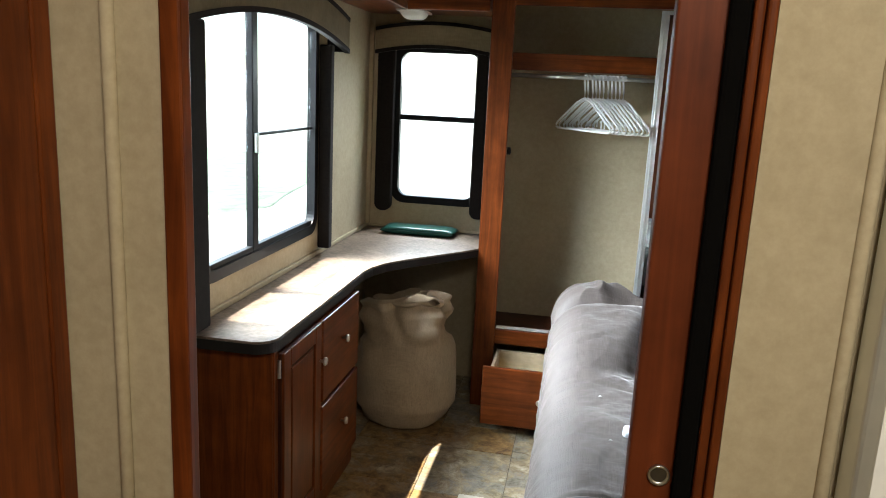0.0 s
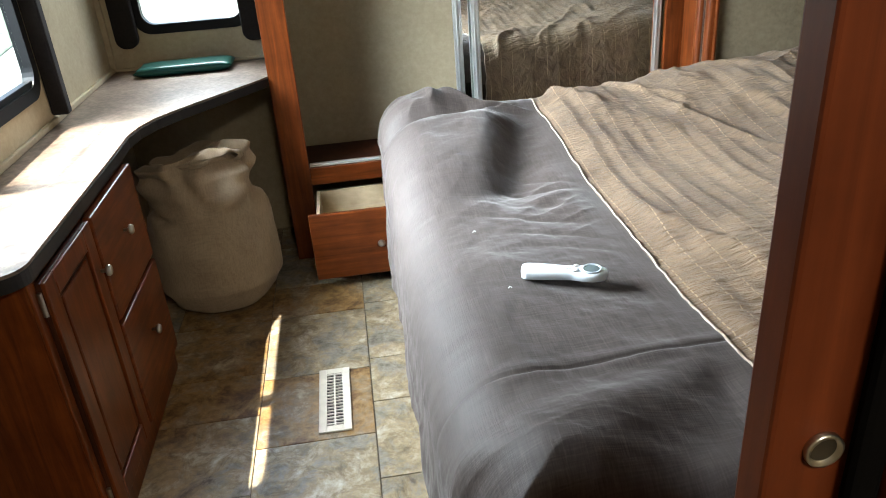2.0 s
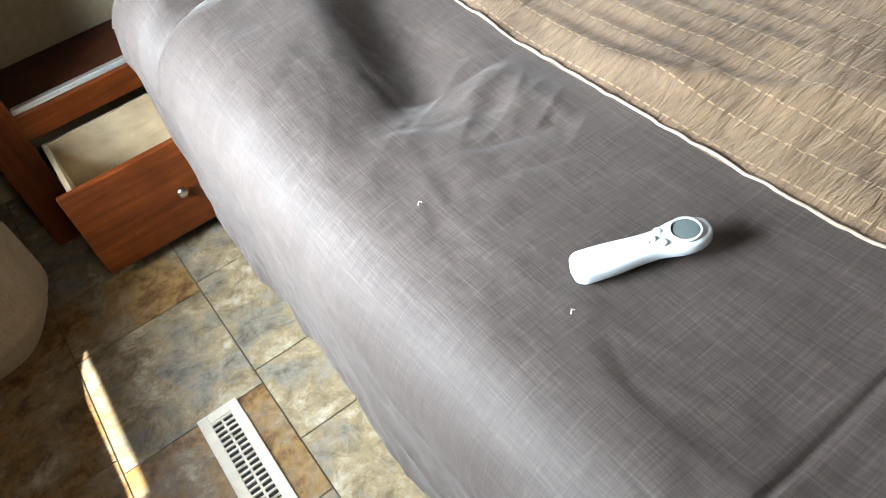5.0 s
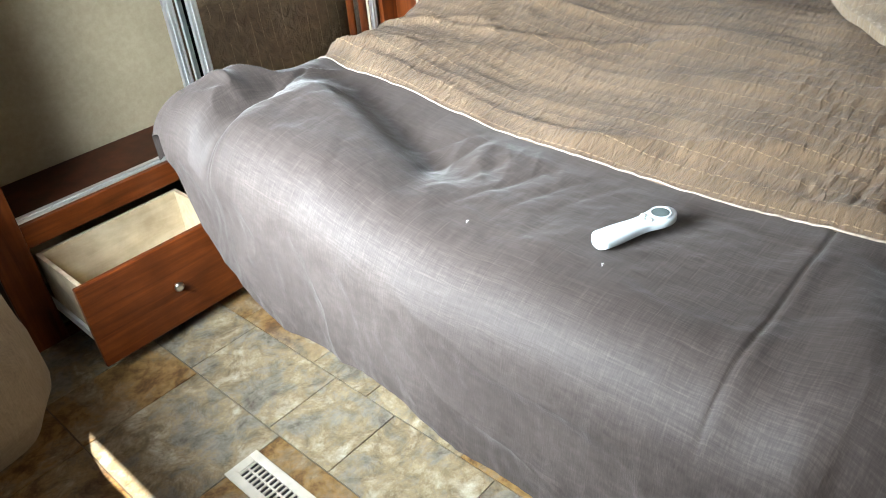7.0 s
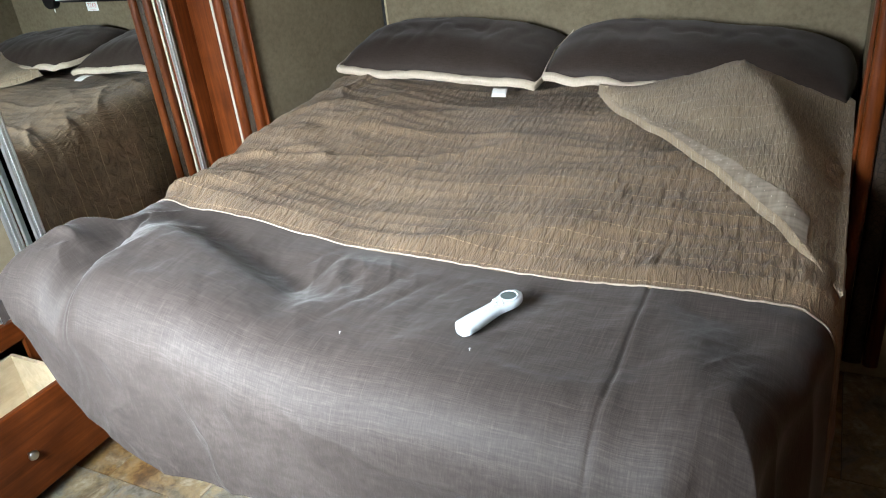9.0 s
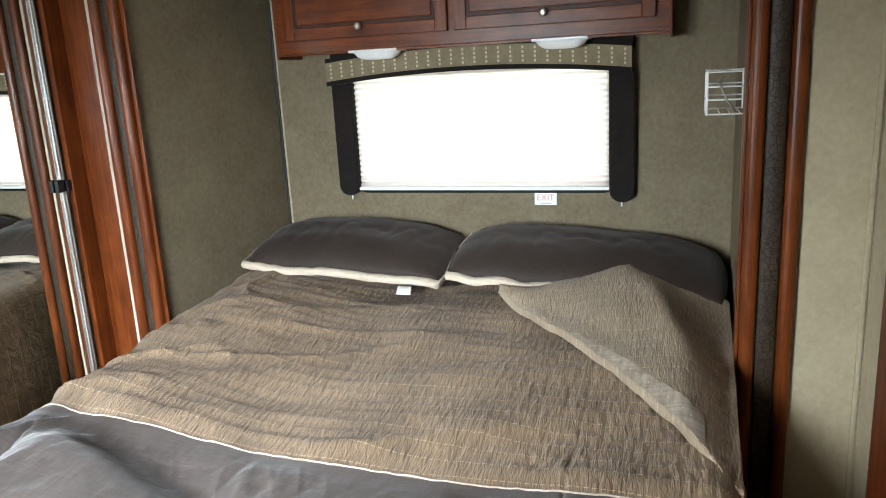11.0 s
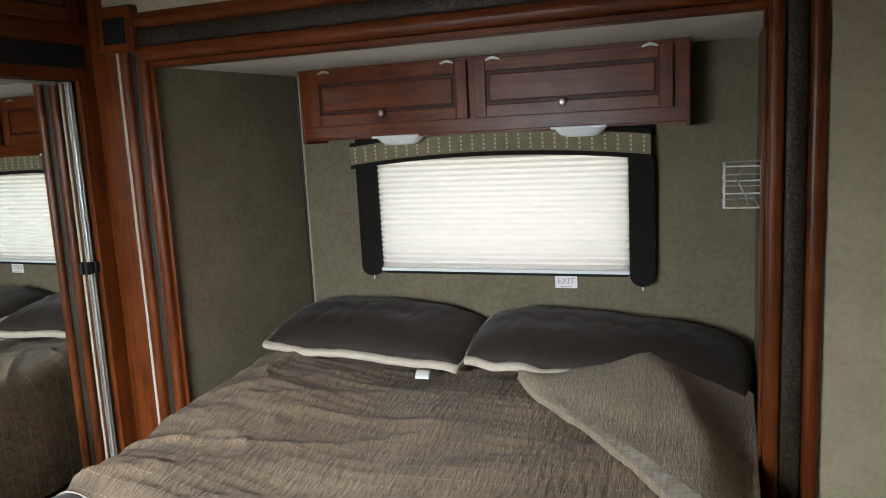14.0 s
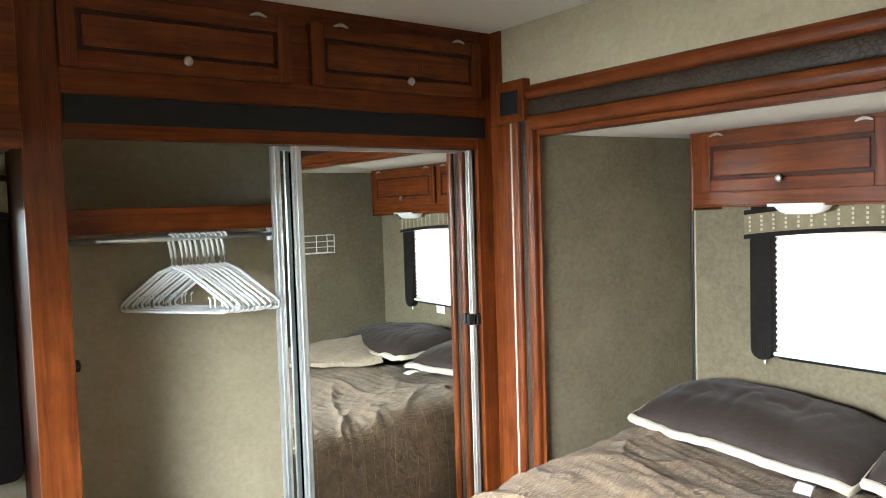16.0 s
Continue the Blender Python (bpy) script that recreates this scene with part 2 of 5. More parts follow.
def mesh_of(bm, material, name, smooth=False):
    bmesh.ops.recalc_face_normals(bm, faces=bm.faces)
    me = bpy.data.meshes.new(name)
    bm.to_mesh(me)
    bm.free()
    me.materials.append(material)
    if smooth:
        for p in me.polygons:
            p.use_smooth = True
    return me


def part(name, bm, material, parent, label="", smooth=False):
    """One mesh object under a thing or under a part, in world coordinates."""
    ob = new(name, mesh_of(bm, material, name, smooth))
    if parent:
        ob.parent = parent
        if parent.type == "EMPTY":
            ob.matrix_parent_inverse = Matrix.Translation(-parent.location)
    if label:
        ob["label"] = label
    return ob


def thing(name, at, label, category, group=""):
    e = new(name)
    e.location = at
    e.empty_display_size = 0.1
    return tagged(e, label, category, group)


def solid(name, bm, material, label, category, group="", smooth=False):
    return tagged(part(name, bm, material, None, "", smooth), label, category, group)


def structure(name, bm, material, label="", smooth=False, parent=None):
    return tagged(part(name, bm, material, parent, "", smooth), label, "", "", "structure")


def bx(x, y, z, bev=0.0):
    return add_box(bmesh.new(), x, y, z, bev)


def wall_with_hole(axis, at, u, z, hole):
    """Wall slab across axis between two faces, u along it, with one opening (u0, u1, z0, z1)."""
    bm = bmesh.new()
    a, b, c, d = hole
    for uu, zz in (((u[0], a), z), ((b, u[1]), z), ((a, b), (z[0], c)), ((a, b), (d, z[1]))):
        if uu[1] - uu[0] > 0.001 and zz[1] - zz[0] > 0.001:
            if axis == "x":
                add_box(bm, at, uu, zz)
            else:
                add_box(bm, uu, at, zz)
    return bm

# ---- the room ----
XL, XS, XH = -0.811, 1.279, 2.005      # side wall, slide-out opening, bed head wall
YD, YW, YR = 0.977, 3.286, 3.61        # doorway, wardrobe front, end wall
ZC, ZS = 2.12, 1.742                   # ceilings of the room and of the slide-out
YS0, YS1 = 1.243, 2.97                 # side walls of the slide-out

structure("floor_base", bx((XL - 0.025, 2.05), (-1.6, 3.67), (-0.08, -0.006)), GROUT, "brown joints below the slate-look floor")
structure("wall_side", wall_with_hole("x", (XL - 0.025, XL), (-1.6, 3.68), (-0.08, 2.2), (2.0, 2.90, 0.81, 1.615)), WALL, "beige wall panel with a wide window")
structure("wall_end", wall_with_hole("y", (YR, YR + 0.06), (XL - 0.06, 1.4), (-0.08, 2.2), (-0.67, -0.29, 0.855, 1.54)), WALL, "beige end wall panel behind the wardrobe")
structure("ceiling", bx((XL - 0.025, 1.4), (-1.6, 3.68), (ZC, ZC + 0.06)), CEIL, "pale ceiling panel")
bm = bmesh.new()
add_box(bm, (XS, XS + 0.05), (0.6, YS0 - 0.005), (-0.08, 2.2))
add_box(bm, (XS, XS + 0.05), (YS1 + 0.105, 3.68), (-0.08, 2.2))
add_box(bm, (XS, XS + 0.05), (YS0 - 0.005, YS1 + 0.105), (1.76, 2.2))
structure("wall_bed_side", bm, WALL, "beige wall panel around the bed slide-out opening")
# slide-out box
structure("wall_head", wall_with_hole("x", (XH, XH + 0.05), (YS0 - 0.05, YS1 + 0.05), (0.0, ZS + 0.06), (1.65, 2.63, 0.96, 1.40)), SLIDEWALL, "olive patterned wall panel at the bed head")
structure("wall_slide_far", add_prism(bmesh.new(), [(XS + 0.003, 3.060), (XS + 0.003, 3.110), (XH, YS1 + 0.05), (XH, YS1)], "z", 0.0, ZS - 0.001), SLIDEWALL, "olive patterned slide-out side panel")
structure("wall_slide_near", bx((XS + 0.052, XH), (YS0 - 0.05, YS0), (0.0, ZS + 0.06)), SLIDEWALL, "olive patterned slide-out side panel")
structure("ceiling_slide", bx((XS + 0.052, XH), (YS0, 3.11), (ZS, ZS + 0.05)), CEIL, "pale slide-out ceiling")
structure("floor_slide", bx((XS + 0.052, XH), (YS0, YS1 - 0.002), (-0.05, 0.04)), DARKWOOD, "slide-out floor under the bed")
# hall that closes the place behind the doorway
structure("wall_hall_end", bx((XL - 0.025, 1.4), (-1.66, -1.6), (-0.08, 2.2)), WALL, "beige hall end wall")
structure("wall_hall_right", bx((0.95, 1.0), (-1.6, 0.926), (-0.08, 2.12)), WALL, "beige hall wall panel")

# partition and sliding door
structure("wall_partition_left", bx((XL, -0.2725), (YD - 0.014, YD + 0.002), (0, ZC)), WALL, "beige partition panel beside the doorway")
structure("wall_partition_right", bx((0.3535, 0.455), (0.942, 0.957), (0, ZC)), WALL, "beige partition panel with the door pocket")
structure("wall_partition_room_side", bx((1.0, XS), (YD - 0.05, YD - 0.02), (0, ZC)), WALL, "beige panel on the bedroom side of the pocket")
structure("wall_partition_pocket", bx((0.4555, 0.999), (0.9425, 0.957), (0, ZC)), WALL, "beige partition panel behind the shower")
structure("wall_over_doorway", bx((-0.272, 0.353), (YD - 0.013, YD + 0.03), (1.951, ZC)), WALL, "beige panel above the doorway")
structure("door_jamb_left", bx((-0.272, -0.246), (YD - 0.020, YD + 0.002), (0, 1.95), 0.003), WOOD_Z, "reddish wood door jamb")
door = thing("sliding_door", (0.6, YD, 0), "reddish-brown wooden sliding door, pushed open into its pocket", "door")
part("door_panel", bx((0.266, 1.0), (YD - 0.014, YD + 0.014), (0.015, 1.94), 0.003), DOORWOOD, door)
pull = part("flush_pull", add_lathe(bmesh.new(), (0.299, YD - 0.0165, 0.974), (0, -1, 0), [(0.0118, -0.004), (0.0118, 0.001), (0.0098, 0.002), (0.0085, -0.003)], 24), CHROME, door, "round nickel finger pull", True)
# flat disc; the hollow's shade is in its darker nickel colour
part("pull_cup", add_lathe(bmesh.new(), (0.299, YD - 0.0165, 0.974), (0, -1, 0), [(0.0084, -0.003), (0.0084, -0.0012)], 20), DARKNICKEL, door)
bm = add_box(bmesh.new(), (0.333, 0.343), (0.945, 0.9615), (0, 1.95), 0.003)
add_box(bm, (0.3435, 0.3532), (0.9395, 0.9615), (0, 1.95), 0.003)
structure("door_jamb_right", bm, WOOD_Z, "grooved reddish wood pocket jamb")
# added strip: the gap's shadow between door and jamb, as a black solid
structure("trim_door_seal", bx((0.3125, 0.3328), (0.950, 0.9618), (0, 1.95), 0.005), POCKET_SHADE, "black strip standing in for the shade in the door pocket gap")


# hall side: bead, wood cabinet side and shower frame by the doorway
structure("trim_hall_bead", add_cyl(bmesh.new(), (-0.334, YD - 0.018, 0), (-0.334, YD - 0.018, ZC), 0.008), WALL, "beige corner bead", True)
structure("trim_hall_corner", add_cyl(bmesh.new(), (0.455, 0.941, 0), (0.455, 0.941, ZC), 0.007), WALL, "beige corner bead", True)
hallcab = thing("hall_cabinet", (-0.6, 0.75, 0.0), "tall reddish-brown wooden hall cabinet beside the doorway", "cabinet")
part("body", bx((-0.81, -0.418), (0.552, YD - 0.017), (0.0, ZC - 0.001), 0.003), DOORWOOD, hallcab)
part("side_panel", bx((-0.4178, -0.408), (0.59, YD - 0.045), (0.0, ZC - 0.001), 0.002), WOOD_Z, hallcab)
part("edge_strip", bx((-0.4178, -0.405), (YD - 0.0445, YD - 0.016), (0.0, ZC - 0.001), 0.003), WOOD_Z, hallcab)
part("edge_strip", bx((-0.4178, -0.405), (0.55, 0.5895), (0.0, ZC - 0.001), 0.003), WOOD_Z, hallcab)
shower = thing("shower_enclosure", (0.62, 0.62, 0), "white framed shower enclosure with frosted panel in the hall", "shower")
part("frame_post", bx((0.464, 0.482), (0.895, 0.936), (0.0, 1.95), 0.004), ALU, shower)
part("frosted_panel", bx((0.482, 0.94), (0.908, 0.923), (0.1, 1.9)), WHITE, shower)
part("frame_rail", bx((0.483, 0.94), (0.898, 0.933), (1.9, 1.95), 0.004), ALU, shower)

# ---- outside ----
GRAVEL = plain("pale_gravel", (0.36, 0.37, 0.33), 0.95, 0, 0.2, 3)
GRASS = plain("grass", (0.165, 0.205, 0.145), 0.9, 0, 0.35, 3)
bm = bmesh.new()
add_sheet(bm, 8, 8, lambda u, v: ((u - 0.5) * 4000, (v - 0.5) * 4000, -1.0))
tagged(part("ground", bm, GRAVEL, None), "sunlit gravel lot outside the windows", "", "", "structure")
bm = bmesh.new()
add_sheet(bm, 40, 20, lambda u, v: (-6.0 - 21 * u + 1.6 * noise.noise(Vector((v * 9, u * 7, 0))), -2.0 + 26 * v + 1.6 * noise.noise(Vector((u * 9, v * 7, 4))), -0.985 + 0.03 * noise.noise(Vector((u * 30, v * 30, 0)))))
tagged(part("lawn", bm, GRASS, None), "strip of sunlit grass beyond the gravel lot", "", "", "structure")


# ---- windows ----
def round_rect(u0, u1, z0, z1, r, n=6):
    pts = []
    for cx, cz, a0 in ((u1 - r, z1 - r, 0), (u0 + r, z1 - r, 90), (u0 + r, z0 + r, 180), (u1 - r, z0 + r, 270)):
        for k in range(n + 1):
            a = radians(a0 + 90 * k / n)
            pts.append((cx + r * math.cos(a), cz + r * math.sin(a)))
    return pts


def ring(axis, outer, inner, lo, hi):
    """A flat frame between two outlines of as many corners, between two depths."""
    bm = bmesh.new()
    def at(p, h):
        return (h, p[0], p[1]) if axis == "x" else (p[0], h, p[1])
    n = len(outer)
    rows = [[bm.verts.new(at(p, h)) for p in o] for o, h in ((outer, lo), (outer, hi), (inner, hi), (inner, lo))]
    for a, b in zip(rows, rows[1:] + rows[:1]):
        for i in range(n):
            bm.faces.new((a[i], a[(i + 1) % n], b[(i + 1) % n], b[i]))
    return bm


def window(name, axis, wall, out, u, z, label, radius=0.05):
    """Rounded dark frame round an opening; out is the way to the outside (+1 or -1)."""
    w = tagged(part(name, ring(axis, round_rect(u[0] - 0.02, u[1] + 0.02, z[0] - 0.02, z[1] + 0.02, radius + 0.02), round_rect(u[0] + 0.014, u[1] - 0.014, z[0] + 0.014, z[1] - 0.014, radius), wall - out * 0.010, wall + out * 0.022), FRAME, None), label, "window", "", "structure")
    return w


def bar(axis, wall, out, u, z, d0=0.006, d1=0.018):
    lo, hi = sorted((wall + out * d0, wall + out * d1))
    return bx((lo, hi), u, z, 0.002) if axis == "x" else bx(u, (lo, hi), z, 0.002)


def pane(name, axis, wall, out, u, z, parent):
    ob = part(name, bar(axis, wall, out, u, z, 0.012, 0.015), GLASS, parent, "clear bright window pane")
    ob.visible_shadow = False
    return ob


win1 = window("window_1", "x", XL, -1, (2.02, 2.885), (0.825, 1.60), "wide dark-framed sliding window over the desk")
part("mullion", bar("x", XL, -1, (2.342, 2.378), (0.835, 1.59), -0.006, 0.018), FRAME, win1)
part("mullion_edge", bar("x", XL, -1, (2.381, 2.395), (0.835, 1.59), 0.0, 0.018), FRAME, win1)
part("slider_bar", bar("x", XL, -1, (2.395, 2.872), (1.198, 1.208), 0.004, 0.016), FRAME, win1)
part("latch", bar("x", XL, -1, (2.35, 2.368), (1.15, 1.21), -0.016, -0.006), ALU, win1)
part("bottom_track", bar("x", XL, -1, (2.04, 2.865), (0.838, 0.856), -0.004, 0.018), FRAME, win1)
pane("pane", "x", XL, -1, (2.034, 2.342), (0.856, 1.586), win1)
pane("pane", "x", XL, -1, (2.395, 2.871), (0.856, 1.586), win1)
win2 = window("window_2", "y", YR, 1, (-0.675, -0.288), (0.855, 1.54), "narrow dark-framed window with rounded corners", 0.045)
part("meeting_rail", bar("y", YR, 1, (-0.661, -0.302), (1.222, 1.246), -0.004, 0.018), FRAME, win2)
pane("pane", "y", YR, 1, (-0.661, -0.302), (0.869, 1.222), win2)
pane("pane", "y", YR, 1, (-0.661, -0.302), (1.246, 1.526), win2)
win3 = window("window_3", "x", XH, 1, (1.65, 2.63), (0.96, 1.40), "wide window behind a lowered pleated blind", 0.03)
pane("pane", "x", XH, 1, (1.664, 2.616), (0.974, 1.386), win3)


def pleats(u, v):
    y = 1.657 + u * 0.966
    k = v * 21
    tri = abs((k % 1.0) * 2 - 1)
    return (XH - 0.022 + 0.012 * tri, y, 0.963 + v * 0.44)


blind = thing("pleated_blind", (XH - 0.02, 2.14, 0.95), "cream pleated window blind, lowered and glowing with daylight", "blind")
part("pleated_cloth", add_sheet(bmesh.new(), 1, 168, pleats), BLIND, blind)
part("bottom_rail", bx((XH - 0.034, XH - 0.008), (1.655, 2.625), (0.954, 0.967), 0.003), WHITE, blind)


def valance(name, axis, wall, out, u, z_end, rise, height, depth, label, dots=0):
    """A padded valance with an arched lower edge; out is the way into the room."""
    th = thing(name, (wall, (u[0] + u[1]) / 2, z_end) if axis == "x" else ((u[0] + u[1]) / 2, wall, z_end), label, "valance")
    def arc(k, extra=0.0):
        return z_end + extra + rise * (1 - (2 * k - 1) ** 2)
    def face(lo, hi, d0, d1):
        n = 24
        pts = [(u[0] + (u[1] - u[0]) * k / n, arc(k / n, lo)) for k in range(n + 1)]
        pts += [(u[0] + (u[1] - u[0]) * k / n, arc(k / n, hi)) for k in range(n, -1, -1)]
        a, b = sorted((wall + out * d0, wall + out * d1))
        return add_prism(bmesh.new(), pts, axis, a, b)
    part("cloth_face", face(0.016, height, depth - 0.016, depth), VALANCE, th)
    part("dark_edging", face(0.0, 0.016, depth - 0.018, depth + 0.003), CURTAIN, th, "dark edging strip")
    part("dark_top", face(height, height + 0.016, depth - 0.018, depth + 0.002), CURTAIN, th, "dark edging strip")
    for e in (0, 1):
        uu = (u[e] - 0.012, u[e]) if e else (u[e], u[e] + 0.012)
        a, b = sorted((wall + out * 0.001, wall + out * (depth - 0.018)))
        zz = (z_end + 0.004, z_end + height)
        part("return", bx((a, b), uu, zz) if axis == "x" else bx(uu, (a, b), zz), CURTAIN, th)
    if dots:
        bm = bmesh.new()
        for i in range(dots):
            k = (i + 0.5) / dots
            uu = u[0] + (u[1] - u[0]) * k
            for j in range(4):
                zc = arc(k, 0.024 + (height - 0.034) * j / 3.4)
                d = wall + out * (depth + 0.0008)
                add_box(bm, (d - 0.0012, d + 0.0012), (uu - 0.0035, uu + 0.0035), (zc, zc + 0.009))
        part("dash_stitching", bm, TRIMCLOTH, th, "pale stitched dashes")["kind"] = "stuff"
    return th


valance("window_valance", "x", XL, 1, (1.80, 3.03), 1.485, 0.075, 0.115, 0.085, "olive arched cloth valance with dark edging over the wide window")
valance("window_valance", "y", YR, -1, (-0.772, -0.222), 1.512, 0.03, 0.10, 0.06, "small olive arched cloth valance with dark edging")
valance("window_valance", "x", XH, -1, (1.577, 2.712), 1.362, 0.033, 0.085, 0.065, "olive arched valance with rows of pale stitched dashes", 26)


def side_panel(axis, wall, out, u, z, depth, r, label):
    """A stiff padded curtain panel, rounded at the bottom."""
    n = 8
    w = u[1] - u[0]
    r = min(r, w * 0.49)
    pts = [(u[0], z[1]), (u[0], z[0] + r)]
    pts += [(u[0] + r - r * math.cos(radians(90 * k / n)), z[0] + r - r * math.sin(radians(90 * k / n))) for k in range(1, n + 1)]
    pts += [(u[1] - r + r * math.sin(radians(90 * k / n)), z[0] + r - r * math.cos(radians(90 * k / n))) for k in range(1, n + 1)]
    pts.append((u[1], z[1]))
    a, b = sorted((wall + out * 0.002, wall + out * depth))
    bm = add_prism(bmesh.new(), pts, axis, a, b)
    es = [e for e in bm.edges if len(e.link_faces) == 2 and e.calc_face_angle() > 1.0]
    bmesh.ops.bevel(bm, geom=es, offset=0.006, segments=2, profile=0.5, affect="EDGES")
    return solid("curtain_panel", bm, CURTAIN, label, "curtain", "stiff curtain panels beside the windows")


side_panel("x", XL, 1, (1.83, 1.972), (0.715, 1.51), 0.055, 0.01, "tall dark brown padded curtain panel down to the desk")
side_panel("x", XL, 1, (2.925, 2.965), (0.735, 1.51), 0.05, 0.01, "tall dark brown padded curtain panel by the corner")
side_panel("y", YR, -1, (-0.765, -0.685), (0.795, 1.53), 0.04, 0.035, "narrow dark brown curtain panel with rounded end")
side_panel("y", YR, -1, (-0.31, -0.219), (0.785, 1.53), 0.04, 0.035, "narrow dark brown curtain panel with rounded end")
side_panel("x", XH, -1, (2.622, 2.706), (0.935, 1.372), 0.045, 0.04, "dark brown curtain panel beside the blind")
side_panel("x", XH, -1, (1.566, 1.654), (0.912, 1.372), 0.045, 0.06, "dark brown curtain panel with a rounded lower end")
side_panel("x", XH, -1, (1.57, 2.71), (1.44, 1.486), 0.03, 0.005, "dark board between valance and cabinet")


# ---- cabinet pieces ----
def knob(at, axis, parent):
    return part("knob", add_lathe(bmesh.new(), at, axis, [(0.004, 0.0), (0.0045, 0.010), (0.012, 0.014), (0.0135, 0.018), (0.011, 0.023), (0.005, 0.0245)], 16), CHROME, parent, "round nickel knob", True)


def hinge_arc(axis, front, out, u, z, parent):
    """A small bright hinge cover: a bowed strip along the top edge of a door."""
    pts = [(u - 0.027 + 0.054 * k / 10, z + 0.011 * math.sin(math.pi * k / 10)) for k in range(11)]
    pts += [(u + 0.022 - 0.044 * k / 10, z - 0.002 + 0.004 * math.sin(math.pi * k / 10)) for k in range(11)]
    a, b = sorted((front - out * 0.004, front + out * 0.004))
    return part("hinge_cover", add_prism(bmesh.new(), pts, axis, a, b), CHROME, parent, "small bowed nickel hinge cover")


def panel_door(name, axis, front, out, u, z, parent, material, rim=0.045):
    """A door with a frame, a groove and a raised middle; out is the way its face looks."""
    def box3(uu, zz, d0, d1, bev):
        a, b = sorted((front - out * d0, front - out * d1))
        return bx((a, b), uu, zz, bev) if axis == "x" else bx(uu, (a, b), zz, bev)
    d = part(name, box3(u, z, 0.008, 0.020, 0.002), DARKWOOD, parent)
    for nm, uu, zz in (("stile", (u[0], u[0] + rim), z), ("stile", (u[1] - rim, u[1]), z), ("rail", (u[0] + rim, u[1] - rim), (z[0], z[0] + rim)), ("rail", (u[0] + rim, u[1] - rim), (z[1] - rim, z[1]))):
        part(nm, box3(uu, zz, 0.0, 0.0085, 0.0025), WOOD_Z if nm == "stile" else material, d)
    part("raised_panel", box3((u[0] + rim + 0.012, u[1] - rim - 0.012), (z[0] + rim + 0.012, z[1] - rim - 0.012), 0.002, 0.0085, 0.004), material, d)
    return d


# ---- desk with its cabinet ----
desk = thing("corner_desk", (-0.62, 2.6, 0.0), "corner desk top of brown mottled laminate under the windows", "desk")
out_line = [(XL + 0.002, 1.90), (-0.615, 1.90)]
out_line += [(-0.615 + 0.06 * math.sin(radians(a)), 1.96 - 0.06 * math.cos(radians(a))) for a in range(10, 91, 10)]
out_line += [(-0.555, 2.55), (-0.557, 2.72), (-0.545, 2.80), (-0.515, 2.88), (-0.46, 2.965), (-0.30, 3.17), (-0.25, 3.235), (-0.219, 3.283), (-0.219, YR - 0.002), (XL + 0.002, YR - 0.002)]
part("desk_top", add_prism(bmesh.new(), out_line, "z", 0.684, 0.710), COUNTER, desk)
edge = [(x + (0.0025 if -0.8 < x and y < 3.6 else 0), y - (0.002 if y < 3.0 else 0)) for x, y in out_line]
part("edge_band", add_prism(bmesh.new(), edge, "z", 0.676, 0.7035), BLACK, desk, "dark edge band")
structure("trim_desk_side", bx((XL, XL + 0.012), (1.9, YR), (0.7105, 0.728), 0.003), WALL, "pale strip along the desk top")
structure("trim_desk_end", bx((XL + 0.012, -0.22), (YR - 0.010, YR), (0.7105, 0.722), 0.003), WALL, "pale strip along the desk top")
structure("trim_corner", bx((XL, XL + 0.02), (YR - 0.02, YR), (0.722, 1.67), 0.004), WALL, "beige corner strip")

deskcab = thing("desk_cabinet", (-0.68, 2.29, 0.0), "reddish-brown wooden desk cabinet with one door and two drawers", "cabinet")
part("end_panel", bx((XL + 0.003, -0.567), (1.935, 1.950), (0.0, 0.675), 0.002), WOOD_Z, deskcab)
part("far_panel", bx((XL + 0.003, -0.567), (2.645, 2.660), (0.0, 0.675), 0.002), WOOD_Z, deskcab)
part("face_frame", bx((-0.585, -0.565), (1.951, 2.644), (0.0, 0.675), 0.001), WOOD_Z, deskcab)
part("corner_stile", bx((-0.5665, -0.560), (1.935, 1.962), (0.0, 0.675), 0.002), WOOD_Z, deskcab)
cd = panel_door("cabinet_door", "x", -0.543, 1, (1.962, 2.252), (0.09, 0.662), deskcab, WOOD_Z, 0.05)
knob((-0.543, 2.236, 0.545), (1, 0, 0), cd)
for zh in (0.62, 0.14):
    part("hinge", add_cyl(bmesh.new(), (-0.556, 1.957, zh - 0.025), (-0.556, 1.957, zh + 0.025), 0.005), CHROME, cd, "small nickel hinge")
for z0, z1 in ((0.395, 0.662), (0.09, 0.38)):
    dd = part("drawer_front", bx((-0.563, -0.543), (2.268, 2.635), (z0, z1), 0.004), WOOD_Y, deskcab)
    knob((-0.543, 2.452, (z0 + z1) / 2 + 0.02), (1, 0, 0), dd)

# ---- overhead cabinets over the desk ----
over = thing("overhead_cabinet", (-0.65, 3.0, 1.675), "reddish-brown wooden overhead corner cabinet above the desk", "cabinet")
part("side_wing", bx((XL + 0.002, -0.56), (1.93, YR - 0.002), (1.69, ZC), 0.003), WOOD_Y, over)
part("end_wing", bx((-0.559, -0.22), (3.24, YR - 0.002), (1.69, ZC), 0.003), WOOD_X, over)
part("lip", bx((-0.565, -0.553), (1.93, 3.232), (1.675, 1.72), 0.003), WOOD_Y, over)
part("lip", bx((-0.553, -0.22), (3.231, 3.243), (1.675, 1.72), 0.003), WOOD_X, over)


